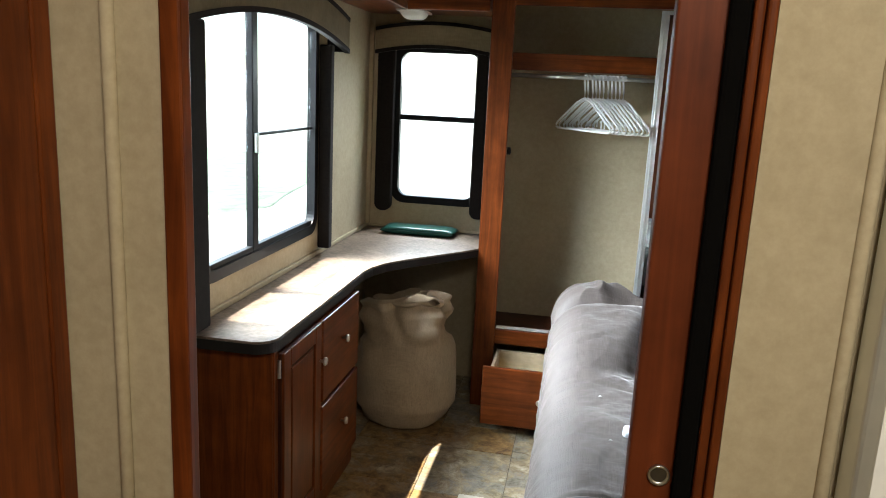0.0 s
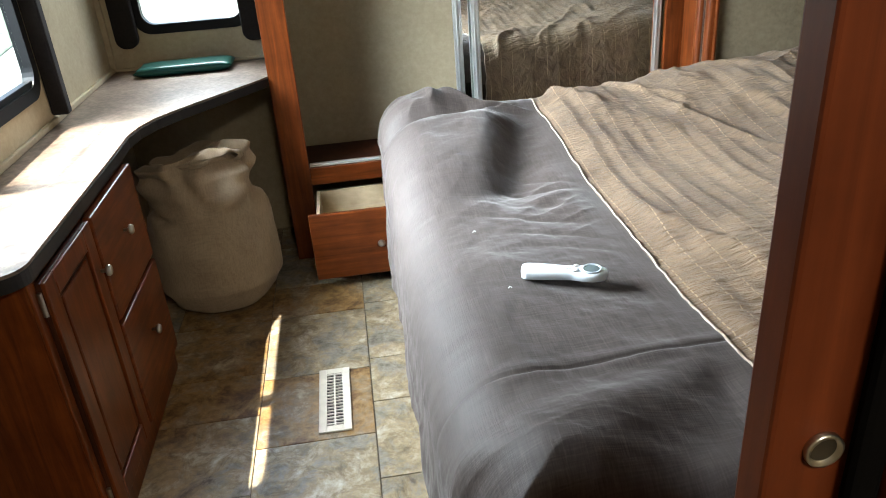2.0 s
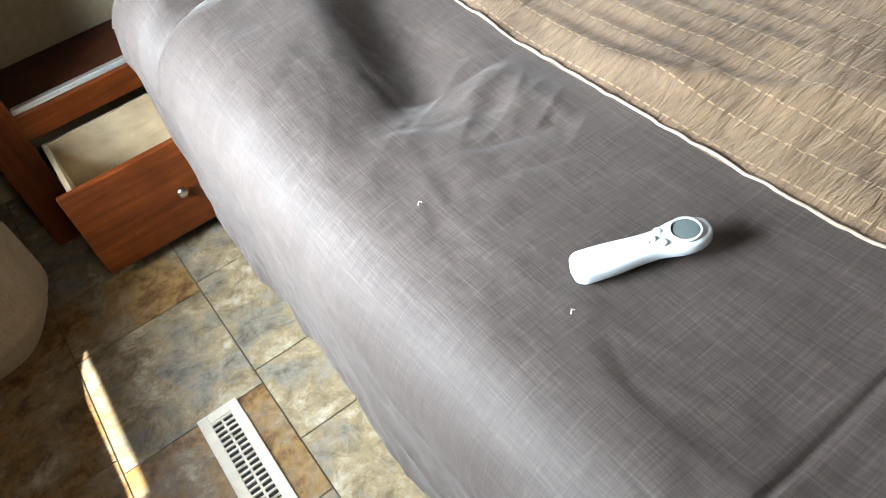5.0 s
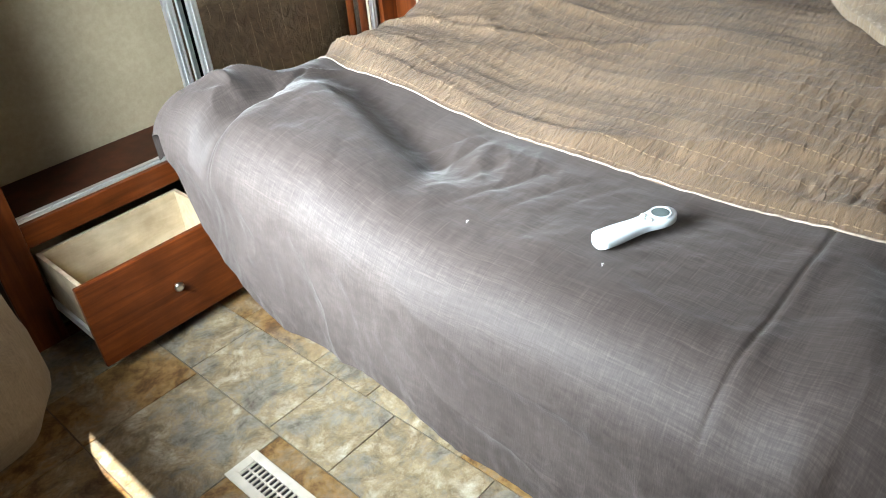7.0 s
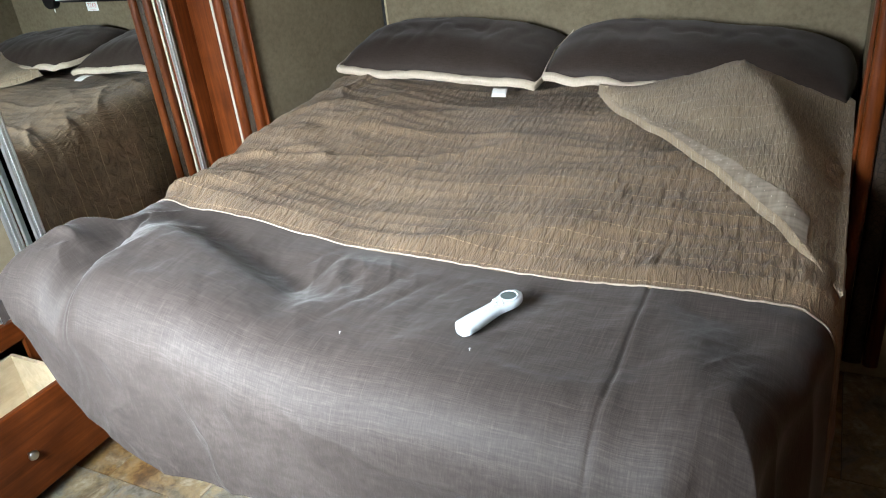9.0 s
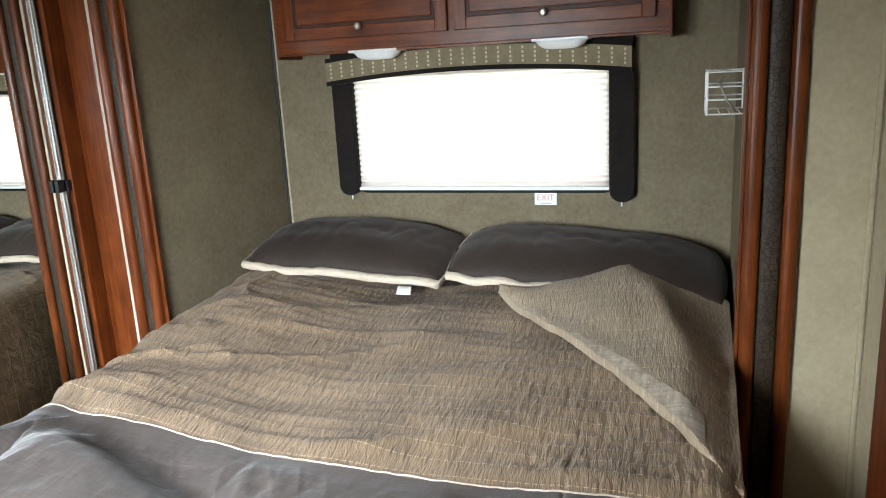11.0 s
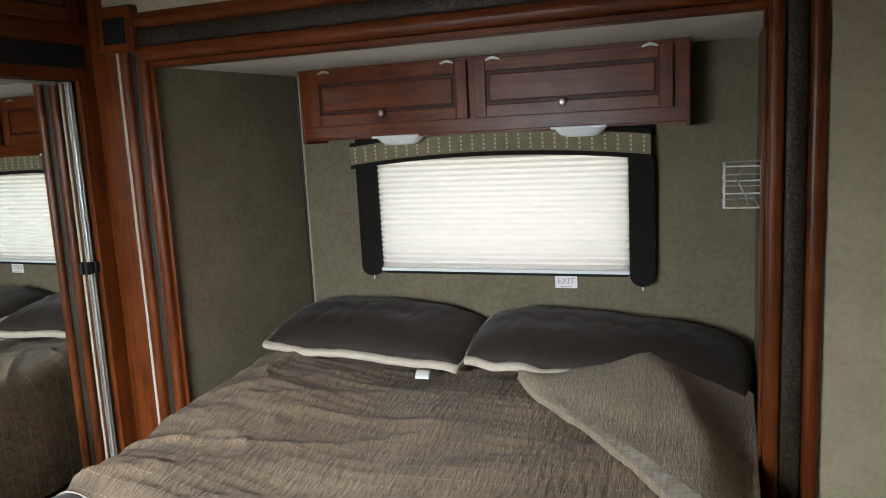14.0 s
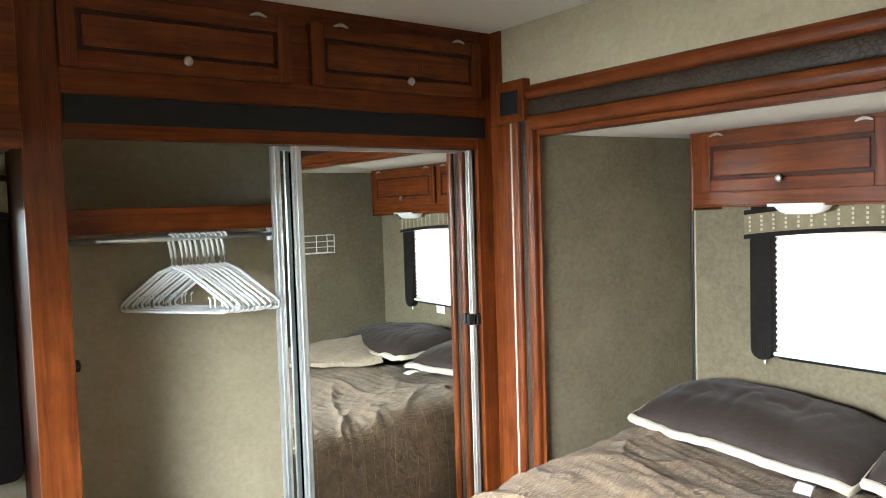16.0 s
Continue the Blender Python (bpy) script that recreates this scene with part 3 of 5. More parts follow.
def lamp_shell(at, sx, sy, label):
    """A white reading lamp under a cabinet: a flat plate and a rounded bowl."""
    th = thing("reading_lamp", at, label, "lamp", "small white lamps under the cabinets")
    part("base_plate", bx((at[0] - sx / 2, at[0] + sx / 2), (at[1] - sy / 2, at[1] + sy / 2), (at[2] - 0.010, at[2] - 0.0005), 0.003), WHITE, th)
    bm = bmesh.new()
    def bowl(u, v):
        a, r = u * math.tau, v
        q = (1 - r ** 5) * 0.027
        ex = math.copysign(abs(math.cos(a)) ** 0.6, math.cos(a))
        ey = math.copysign(abs(math.sin(a)) ** 0.6, math.sin(a))
        return (at[0] + ex * r * sx * 0.46, at[1] + ey * r * sy * 0.46, at[2] - 0.010 - q)
    part("bowl", add_sheet(bm, 28, 7, bowl), WHITE, th, "white plastic bowl", True)
    return th


lamp_shell((-0.57, 3.43, 1.69), 0.12, 0.18, "white oval lamp below the corner cabinet")

# ---- things on and under the desk ----
bm = bmesh.new()
def cushion(cx, cy, cz, sx, sy, sz, power=4.0, nu=20, nv=14, wob=0.0):
    def f(u, v, top):
        a, b = u * 2 - 1, v * 2 - 1
        h = max(0.0, (1 - abs(a) ** power)) ** 0.5 * max(0.0, (1 - abs(b) ** power)) ** 0.5
        n = wob * noise.noise(Vector((a * 2.1, b * 2.3, top * 5.0)))
        return (cx + a * sx / 2, cy + b * sy / 2, cz + top * (sz / 2) * h + n * h)
    return f
fu = cushion(-0.525, 3.510, 0.728, 0.345, 0.145, 0.034, 8)
add_sheet(bm, 20, 14, lambda u, v: fu(u, v, 1))
add_sheet(bm, 20, 14, lambda u, v: fu(u, v, -1))
bmesh.ops.remove_doubles(bm, verts=bm.verts, dist=0.0004)
folder = solid("padded_folder", bm, TEAL, "shiny dark green padded folder lying on the desk", "folder", "", True)


def bag():
    bm = bmesh.new()
    prof = [(0.0, 0.105), (0.02, 0.150), (0.10, 0.188), (0.24, 0.186), (0.36, 0.168), (0.43, 0.156), (0.47, 0.164), (0.50, 0.152), (0.53, 0.160), (0.545, 0.142), (0.535, 0.115), (0.50, 0.07), (0.47, 0.01)]
    nz, seg = 52, 72
    def rad(t):
        k = t * (len(prof) - 1)
        i = min(int(k), len(prof) - 2)
        f = k - i
        return tuple(p + (q - p) * (f * f * (3 - 2 * f)) for p, q in zip(prof[i], prof[i + 1]))
    def f(u, v):
        a = u * math.tau
        z, r = rad(v)
        up = max(0.0, (z - 0.28) / 0.28)
        w = noise.fractal(Vector((math.cos(a) * 1.6, math.sin(a) * 1.6, z * 7)), 1.0, 2.0, 4)
        w2 = noise.noise(Vector((math.cos(a) * 2.5, math.sin(a) * 2.5, z * 16 + 3)))
        crease = -max(0.0, 1 - 5 * abs(noise.noise(Vector((math.cos(a) * 0.9 + z * 3, math.sin(a) * 0.9 - z * 2, z * 6))))) * 0.052 * (0.25 + up)
        crease += 0.045 * up * noise.noise(Vector((math.cos(a) * 1.3, math.sin(a) * 1.3, z * 9 + 8)))
        lobes = 0.05 * math.sin(3 * a + 1.0) + 0.04 * math.sin(5 * a + z * 22)
        r *= 1.14 - 0.06 * up
        r2 = r * (1 + 0.05 * w + lobes * max(0.0, (z - 0.36) / 0.2)) + up * (0.022 * w2 + 0.008 * math.sin(z * 85 + 2 * a)) + crease
        x = -0.465 + r2 * math.cos(a) - 0.015 * up
        y = 3.070 + r2 * math.sin(a) * 0.9
        zz = z + up * 0.018 * math.sin(a + 2.0) + 0.02 * up * w2 - 0.02 * up * max(0.0, math.cos(a - 2.5))
        return (x, y, max(0.002, zz))
    add_sheet(bm, seg, nz, f)
    bmesh.ops.remove_doubles(bm, verts=bm.verts, dist=0.0003)
    return bm


sack = thing("laundry_sack", (-0.465, 3.07, 0.0), "beige canvas laundry sack, slumped, standing under the desk", "sack")
part("canvas_body", bag(), CANVAS, sack, "", True)
def roll(u, v):
    a = math.radians(-100 + 130 * u)
    b = v * math.tau
    r = 0.138 + 0.024 * math.cos(b) * (0.35 + 0.65 * math.sin(math.pi * u)) + 0.012 * noise.noise(Vector((u * 7, b, 1.0)))
    s = math.sin(math.pi * u) ** 0.5
    return (-0.475 + r * math.cos(a), 3.062 + r * 0.85 * math.sin(a), 0.532 + 0.022 * math.sin(b) * s + 0.02 * math.sin(5 * u) + 0.02 * noise.noise(Vector((u * 5, b * 0.6, 7.0))))
part("rolled_rim", add_sheet(bmesh.new(), 60, 14, roll), CANVAS, sack, "rolled-over canvas rim", True)

# ---- wardrobe ----
ward = thing("wardrobe", (0.53, YW + 0.1, 0.0), "reddish-brown built-in wardrobe with mirror doors, half open", "wardrobe")
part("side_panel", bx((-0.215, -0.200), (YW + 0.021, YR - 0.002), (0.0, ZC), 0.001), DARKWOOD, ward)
part("stile", bx((-0.217, -0.125), (YW, YW + 0.02), (0.0, ZC), 0.002), WOOD_Z, ward)
part("stile", bx((1.206, XS - 0.002), (YW, YW + 0.02), (0.0, ZC), 0.002), WOOD_Z, ward)
part("top_rail", bx((-0.125, 1.206), (YW + 0.0005, YW + 0.02), (1.708, ZC), 0.001), WOOD_X, ward)
part("sill_rail", bx((-0.125, 1.206), (YW + 0.0005, YW + 0.02), (0.296, 0.360), 0.002), WOOD_X, ward)
part("base_rail", bx((-0.125, 1.206), (YW + 0.0005, YW + 0.02), (0.0, 0.035), 0.001), WOOD_X, ward)
part("mid_stile", bx((0.345, 0.375), (YW + 0.0005, YW + 0.02), (0.035, 0.296), 0.001), WOOD_Z, ward)
part("lower_panel", bx((0.375, 1.206), (YW + 0.004, YW + 0.02), (0.035, 0.296)), WOOD_X, ward)
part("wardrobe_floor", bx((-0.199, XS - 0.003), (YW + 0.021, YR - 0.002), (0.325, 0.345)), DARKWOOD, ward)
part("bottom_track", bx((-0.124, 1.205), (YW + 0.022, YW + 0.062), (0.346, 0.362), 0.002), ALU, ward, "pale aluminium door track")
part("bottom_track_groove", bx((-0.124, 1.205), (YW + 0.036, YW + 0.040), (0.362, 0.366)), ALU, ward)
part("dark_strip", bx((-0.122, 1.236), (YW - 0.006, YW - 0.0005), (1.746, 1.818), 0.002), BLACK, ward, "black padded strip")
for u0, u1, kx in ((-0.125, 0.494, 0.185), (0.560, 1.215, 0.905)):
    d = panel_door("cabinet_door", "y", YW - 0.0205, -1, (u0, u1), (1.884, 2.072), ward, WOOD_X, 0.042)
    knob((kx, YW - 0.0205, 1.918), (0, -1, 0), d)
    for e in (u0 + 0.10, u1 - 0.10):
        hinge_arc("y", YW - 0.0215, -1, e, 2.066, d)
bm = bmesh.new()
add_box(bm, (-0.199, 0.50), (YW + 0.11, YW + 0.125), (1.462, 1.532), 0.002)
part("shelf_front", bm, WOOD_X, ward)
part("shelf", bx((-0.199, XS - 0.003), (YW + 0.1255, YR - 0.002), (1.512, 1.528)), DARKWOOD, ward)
part("hanging_rod", add_cyl(bmesh.new(), (-0.199, YW + 0.16, 1.442), (0.62, YW + 0.16, 1.442), 0.0085), ALU, ward, "thin metal hanging rod", True)
part("rod_socket", bx((0.478, 0.498), (YW + 0.155, YW + 0.185), (1.42, 1.465), 0.003), WHITE, ward, "white rod socket")

# sliding mirror doors, both pushed to one side
def mirror_door(x0, x1, y, fy, label):
    th = thing("mirror_door", ((x0 + x1) / 2, y, 0.362), label, "door", "sliding wardrobe doors")
    part("mirror", add_prism(bmesh.new(), [(x0 + 0.012, y + 0.0095), (x1 - 0.012, y - 0.0030), (x1 - 0.012, y + 0.0005), (x0 + 0.012, y + 0.0130)], "z", 0.372, 1.700), MIRROR, th, "clear mirror glass")
    for a in (x0, x1 - 0.030):
        s = part("stile", bx((a, a + 0.030), (y - 0.004, y + 0.010), (0.367, 1.706), 0.002), ALU, th, "pale aluminium stile")
        part("ridge", bx((a + 0.010, a + 0.015), (y - 0.0085, y - 0.004), (0.367, 1.706), 0.001), ALU, th)
        part("ridge", bx((a + 0.022, a + 0.026), (y - 0.007, y - 0.004), (0.367, 1.706), 0.001), ALU, th)
    part("rail", bx((x0 + 0.03, x1 - 0.03), (y - 0.002, y + 0.008), (0.367, 0.385), 0.001), ALU, th)
    part("rail", bx((x0 + 0.03, x1 - 0.03), (y - 0.002, y + 0.008), (1.694, 1.706), 0.001), ALU, th)
    return th
front_door = mirror_door(0.503, 1.198, YW + 0.027, 0, "mirrored sliding wardrobe door in aluminium frame")
part("latch", bx((1.150, 1.176), (YW + 0.006, YW + 0.022), (1.085, 1.125), 0.003), BLACK, front_door, "small black latch")
part("latch_keeper", bx((1.186, 1.203), (YW + 0.004, YW + 0.02), (1.085, 1.122), 0.003), BLACK, front_door)
mirror_door(0.444, 1.16, YW + 0.05, 0, "rear sliding wardrobe door, mostly hidden behind the other")
part("black_clip", add_lathe(bmesh.new(), (-0.124, YW + 0.03, 1.13), (1, 0, 0), [(0.016, 0), (0.016, 0.012), (0.008, 0.016)], 14), BLACK, ward)


# coat hangers
def tube(bm, pts, r, seg=6):
    pts = [Vector(p) for p in pts]
    rings = []
    for i, p in enumerate(pts):
        d = (pts[min(i + 1, len(pts) - 1)] - pts[max(i - 1, 0)]).normalized()
        q = d.to_track_quat("Z", "Y").to_matrix()
        rings.append([bm.verts.new(p + q @ Vector((r * math.cos(k * math.tau / seg), r * math.sin(k * math.tau / seg), 0))) for k in range(seg)])
    for a, b in zip(rings, rings[1:]):
        for k in range(seg):
            bm.faces.new((a[k], a[(k + 1) % seg], b[(k + 1) % seg], b[k]))
    bm.faces.new(rings[0][::-1])
    bm.faces.new(rings[-1])
    return bm


def hanger():
    th = thing("coat_hanger", (0, 0, 0), "white plastic coat hanger on the wardrobe rod", "hanger", "white hangers on the rod")
    hook = [(0.0, 0.011 * math.cos(radians(a)) * 1.0, 0.011 * math.sin(radians(a))) for a in range(-20, 200, 20)]
    hook = [(0, -y, z) for _, y, z in hook] + [(0, 0.004, -0.03), (0, 0.0, -0.055), (0, 0, -0.085)]
    hook = [(0, y, z + 0.0) for _, y, z in hook]
    part("hook", tube(bmesh.new(), hook, 0.0042), WHITE, th, "", True)
    sh = [(0, 0, -0.083), (0, 0.05, -0.102), (0, 0.12, -0.150), (0, 0.185, -0.195), (0, 0.198, -0.207), (0, 0.196, -0.219), (0, 0.18, -0.224), (0, -0.18, -0.224), (0, -0.196, -0.219), (0, -0.198, -0.207), (0, -0.185, -0.195), (0, -0.12, -0.150), (0, -0.05, -0.102), (0, 0, -0.083)]
    sh = [(0, y * 0.9, -0.083 + (z + 0.083) * 0.95) for _, y, z in sh]
    part("frame", tube(bmesh.new(), sh, 0.0046), WHITE, th, "", True)
    for s in (-1, 1):
        part("notch_hook", tube(bmesh.new(), [(0, s * 0.12, -0.203), (0, s * 0.12, -0.180), (0, s * 0.114, -0.172)], 0.003), WHITE, th)
    return th


first = hanger()
n_h = 11
for i in range(n_h):
    gx = 0.172 + 0.160 * i / (n_h - 1) + random.uniform(-0.003, 0.003)
    m = pose(gx, YW + 0.16, 1.442, random.uniform(-1, 1), 0, 40 + random.uniform(-1.5, 1.5))
    if i == 0:
        first.matrix_basis = m
    else:
        copy_thing(first, m)

# open drawer
drawer = thing("open_drawer", (0.1, 3.1, 0.04), "reddish-brown wooden drawer pulled half open below the wardrobe", "drawer")
dy = 3.014
part("drawer_front", bx((-0.136, 0.338), (dy, dy + 0.018), (0.042, 0.288), 0.004), WOOD_X, drawer)
knob((0.100, dy, 0.165), (0, -1, 0), drawer)
part("box_side", bx((-0.112, -0.100), (dy + 0.018, dy + 0.30), (0.075, 0.262), 0.001), MAPLE, drawer, "pale wooden drawer side")
part("box_side", bx((0.300, 0.312), (dy + 0.018, dy + 0.30), (0.075, 0.262), 0.001), MAPLE, drawer, "pale wooden drawer side")
part("box_back", bx((-0.100, 0.300), (dy + 0.288, dy + 0.30), (0.075, 0.262), 0.001), MAPLE, drawer, "pale wooden drawer back")
part("box_front", bx((-0.100, 0.300), (dy + 0.019, dy + 0.030), (0.075, 0.250), 0.001), MAPLE, drawer, "pale wooden inner front")
part("box_floor", bx((-0.100, 0.300), (dy + 0.030, dy + 0.288), (0.080, 0.086)), MAPLE, drawer, "pale wooden drawer floor")
part("runner", bx((-0.122, -0.113), (dy + 0.02, dy + 0.55), (0.09, 0.115)), WHITE, drawer, "white drawer runner")
part("runner", bx((0.313, 0.322), (dy + 0.02, dy + 0.55), (0.09, 0.115)), WHITE, drawer, "white drawer runner")

# ---- slide-out trim: two cherry mouldings with a dark leather-look band between ----
def crackled():
    """Dark leather-look band with a net of fine cracks."""
    m, nt, b = mat("dark_crackled_band", 0.45, 0.0, 0.22)
    v = nt.nodes.new("ShaderNodeTexVoronoi")
    v.feature = "DISTANCE_TO_EDGE"
    v.inputs["Scale"].default_value = 62
    wob = nt.nodes.new("ShaderNodeVectorMath")
    wob.operation = "MULTIPLY_ADD"
    tn = nt.nodes.new("ShaderNodeTexNoise")
    tn.inputs["Scale"].default_value = 40
    tc = nt.nodes.new("ShaderNodeTexCoord")
    link(nt, tc.outputs["Object"], tn.inputs["Vector"])
    link(nt, tn.outputs["Color"], wob.inputs[0])
    wob.inputs[1].default_value = (0.02, 0.02, 0.02)
    link(nt, tc.outputs["Object"], wob.inputs[2])
    link(nt, wob.outputs[0], v.inputs["Vector"])
    crack = ramp(nt, v.outputs["Distance"], [(0.0, (0, 0, 0)), (0.10, (1, 1, 1))])
    big = noise_tex(nt, coords(nt), 9, 4)
    tone = ramp(nt, big, [(0.3, (0.030, 0.018, 0.011)), (0.7, (0.058, 0.040, 0.026))])
    link(nt, mixc(nt, crack, (0.010, 0.006, 0.004), tone), b.inputs["Base Color"])
    bump(nt, b, crack, 0.5, 0.001)
    return m


LEATHER = crackled()


def moulding(name, axis, c, half, span, depth, material, label):
    """Half-round strip on the slide wall: c across, span along."""
    n = 10
    prof = [(XS - 0.004 - depth * math.sin(math.pi * k / n) ** 0.6, c - half * math.cos(math.pi * k / n)) for k in range(n + 1)] + [(XS, c + half), (XS, c - half)]
    bm = bmesh.new()
    a, b = [], []
    for x, q in prof:
        a.append(bm.verts.new((x, q, span[0]) if axis == "z" else (x, span[0], q)))
        b.append(bm.verts.new((x, q, span[1]) if axis == "z" else (x, span[1], q)))
    m = len(prof)
    bm.faces.new(a)
    bm.faces.new(b[::-1])
    for i in range(m):
        bm.faces.new((a[i], b[i], b[(i + 1) % m], a[(i + 1) % m]))
    return structure(name, bm, material, label)


for y0, y1, s in ((3.056, 3.168, 1), (1.124, 1.252, -1)):
    w = y1 - y0
    zs = (0.04, 1.79 if s > 0 else 1.757)
    moulding("trim_slide_inner", "z", y0 + 0.022 if s > 0 else y1 - 0.019, 0.019, zs, 0.022, WOOD_Z, "rounded reddish wood moulding")
    moulding("trim_slide_band", "z", (y0 + y1) / 2, w / 2 - 0.040, zs, 0.012, LEATHER, "dark crackled leather-look band")
    moulding("trim_slide_outer", "z", y1 - 0.019 if s > 0 else y0 + 0.019, 0.019, zs, 0.022, WOOD_Z, "rounded reddish wood moulding")
structure("trim_slide_lip_near", bx((XS - 0.004, XS + 0.05), (1.2525, 1.262), (0.04, 1.741), 0.003), WOOD_Z, "narrow reddish wood lip")
structure("trim_slide_lip", bx((XS - 0.006, XS + 0.0025), (3.044, 3.0575), (0.04, ZS - 0.006), 0.002), WOOD_Z, "narrow reddish wood lip")
structure("trim_pale_strip", bx((XS - 0.012, XS), (3.171, 3.183), (0.04, 1.79), 0.002), TRIMCLOTH, "pale weather strip")
yy = (1.09, 3.085)
moulding("trim_header_low", "y", 1.780, 0.024, yy, 0.024, WOOD_Y, "rounded reddish wood moulding")
moulding("trim_header_band", "y", 1.832, 0.027, yy, 0.012, LEATHER, "dark crackled leather-look band")
moulding("trim_header_high", "y", 1.884, 0.024, yy, 0.024, WOOD_Y, "rounded reddish wood moulding")
structure("trim_header_lip", bx((XS - 0.006, XS + 0.052), (YS0, YS1 + 0.085), (ZS - 0.005, ZS + 0.012), 0.002), WOOD_Y, "reddish wood lip")
structure("trim_wardrobe_corner", bx((XS - 0.010, XS), (3.1855, YW - 0.001), (0.0, 1.7895), 0.003), WOOD_Z, "reddish wood corner strip beside the wardrobe")
structure("trim_wardrobe_corner_top", bx((XS - 0.010, XS), (3.2265, YW - 0.001), (1.790, ZC - 0.001), 0.003), WOOD_Z, "reddish wood corner strip up to the ceiling")
block = thing("corner_block", (XS, 3.15, 1.86), "reddish wooden corner block with a black grille", "trim block")
part("block", bx((XS - 0.034, XS), (3.086, 3.225), (1.790, 1.932), 0.005), WOOD_Z, block)
part("grille", bx((XS - 0.037, XS - 0.0345), (3.115, 3.200), (1.815, 1.895), 0.003), BLACK, block, "black grille")
structure("trim_wall_batten", bx((XS - 0.007, XS), (0.962, 0.976), (0.0, ZC), 0.004), WALL, "beige wall batten")
structure("trim_slide_corner", bx((XH - 0.010, XH), (YS1 - 0.010, YS1), (0.5, 1.735), 0.003), BLACK, "thin dark corner strip")
structure("trim_slide_corner_pale", bx((XH - 0.004, XH), (YS1 - 0.018, YS1 - 0.011), (0.5, 1.735)), WALL, "thin pale corner strip")

# ---- cabinet over the bed ----
hc = thing("overhead_cabinet", (1.9, 2.146, 1.487), "dark reddish wooden overhead cabinet above the bed", "cabinet")
part("body", bx((1.832, XH - 0.002), (1.452, 2.842), (1.487, ZS - 0.001), 0.003), WOOD_Y, hc)
part("face_frame", bx((1.826, 1.8315), (1.446, 2.848), (1.487, ZS - 0.001), 0.001), WOOD_Y, hc)
for e in (1.446, 2.838):
    part("end_panel", bx((1.822, XH - 0.004), (e, e + 0.010), (1.468, ZS - 0.001), 0.002), WOOD_Z, hc)
part("bottom_lip", bx((1.826, 1.838), (1.456, 2.838), (1.478, 1.4865), 0.002), WOOD_Y, hc)
for u0, u1, ky in ((2.178, 2.800, 2.500), (1.496, 2.152, 1.845)):
    d = panel_door("cabinet_door", "x", 1.805, -1, (u0, u1), (1.530, 1.728), hc, WOOD_Y, 0.042)
    knob((1.805, ky, 1.566), (-1, 0, 0), d)
    for e in (u0 + 0.07, u1 - 0.07):
        hinge_arc("x", 1.804, -1, e, 1.722, d)
lamp_shell((1.872, 2.465, 1.4865), 0.11, 0.185, "white reading lamp below the overhead cabinet")
lamp_shell((1.872, 1.800, 1.4865), 0.11, 0.185, "white reading lamp below the overhead cabinet")

# wire rack on the slide-out side wall
rack = thing("wire_rack", (1.48, YS0 + 0.05, 1.25), "small white wire rack hung on the side wall", "rack")
for z in (1.255, 1.292, 1.325, 1.362):
    part("wire", tube(bmesh.new(), [(1.385, YS0 + 0.004, z), (1.375, YS0 + 0.012, z), (1.375, YS0 + 0.095, z), (1.385, YS0 + 0.105, z), (1.60, YS0 + 0.105, z), (1.61, YS0 + 0.095, z), (1.61, YS0 + 0.004, z)], 0.0024), WHITE, rack, "", True)
for x, y in ((1.378, 0.004), (1.378, 0.103), (1.49, 0.103), (1.607, 0.103), (1.607, 0.004)):
    part("upright", tube(bmesh.new(), [(x, YS0 + y, 1.252), (x, YS0 + y, 1.365)], 0.003), WHITE, rack)
for y in (0.02, 0.045, 0.07):
    part("base_wire", tube(bmesh.new(), [(1.375, YS0 + y, 1.255), (1.61, YS0 + y, 1.255)], 0.002), WHITE, rack)
part("steel_hook", tube(bmesh.new(), [(1.372, YS0 + 0.03, 1.262), (1.368, YS0 + 0.055, 1.29), (1.368, YS0 + 0.075, 1.335), (1.37, YS0 + 0.06, 1.355)], 0.003), CHROME, rack, "bent steel hook", True)

# exit label
RED = plain("pale_red_print", (0.66, 0.30, 0.30), 0.6)
sign = thing("exit_sign", (XH - 0.003, 1.889, 0.918), "small white exit label in pale red print below the window", "sign")
part("plate", bx((XH - 0.003, XH - 0.0005), (1.848, 1.930), (0.894, 0.942), 0.0005), WHITE, sign)
fc = bpy.data.curves.new("lettering", "FONT")
fc.body, fc.size, fc.extrude, fc.align_x, fc.align_y = "EXIT", 0.032, 0.0003, "CENTER", "CENTER"
fc.materials.append(RED)
word = new("lettering", fc)
word.parent = sign
word.matrix_parent_inverse = Matrix.Translation(sign.location).inverted()
word.matrix_basis = Matrix.Translation((XH - 0.0037, 1.889, 0.921)) @ Euler((radians(90), 0, radians(-90))).to_matrix().to_4x4()
part("fine_print", bx((XH - 0.0036, XH - 0.003), (1.866, 1.912), (0.898, 0.9005)), RED, sign)

# ---- bed ----
BX0, BX1, BY0, BY1 = 0.268, 1.995, 1.345, 2.860       # where the flat top of the cover ends
XJ = 0.606                                              # where the two cloths are sewn together
RC = 0.14
RS = 0.085
LINEN = cloth("dark_sheet_cloth", (0.020, 0.016, 0.014), (0.035, 0.03, 0.027))
bed = thing("bed", (1.1, 2.1, 0.0), "queen bed in the slide-out with a dark base", "bed")
part("bed_base", bx((0.36, 1.99), (1.40, 2.82), (0.042, 0.30), 0.01), DARKWOOD, bed)
part("mattress", bx((0.30, 1.992), (1.36, 2.845), (0.301, 0.535), 0.05), LINEN, bed, "mattress in a dark fitted sheet")


def smooth(a):
    a = max(0.0, min(1.0, a))
    return a * a * (3 - 2 * a)


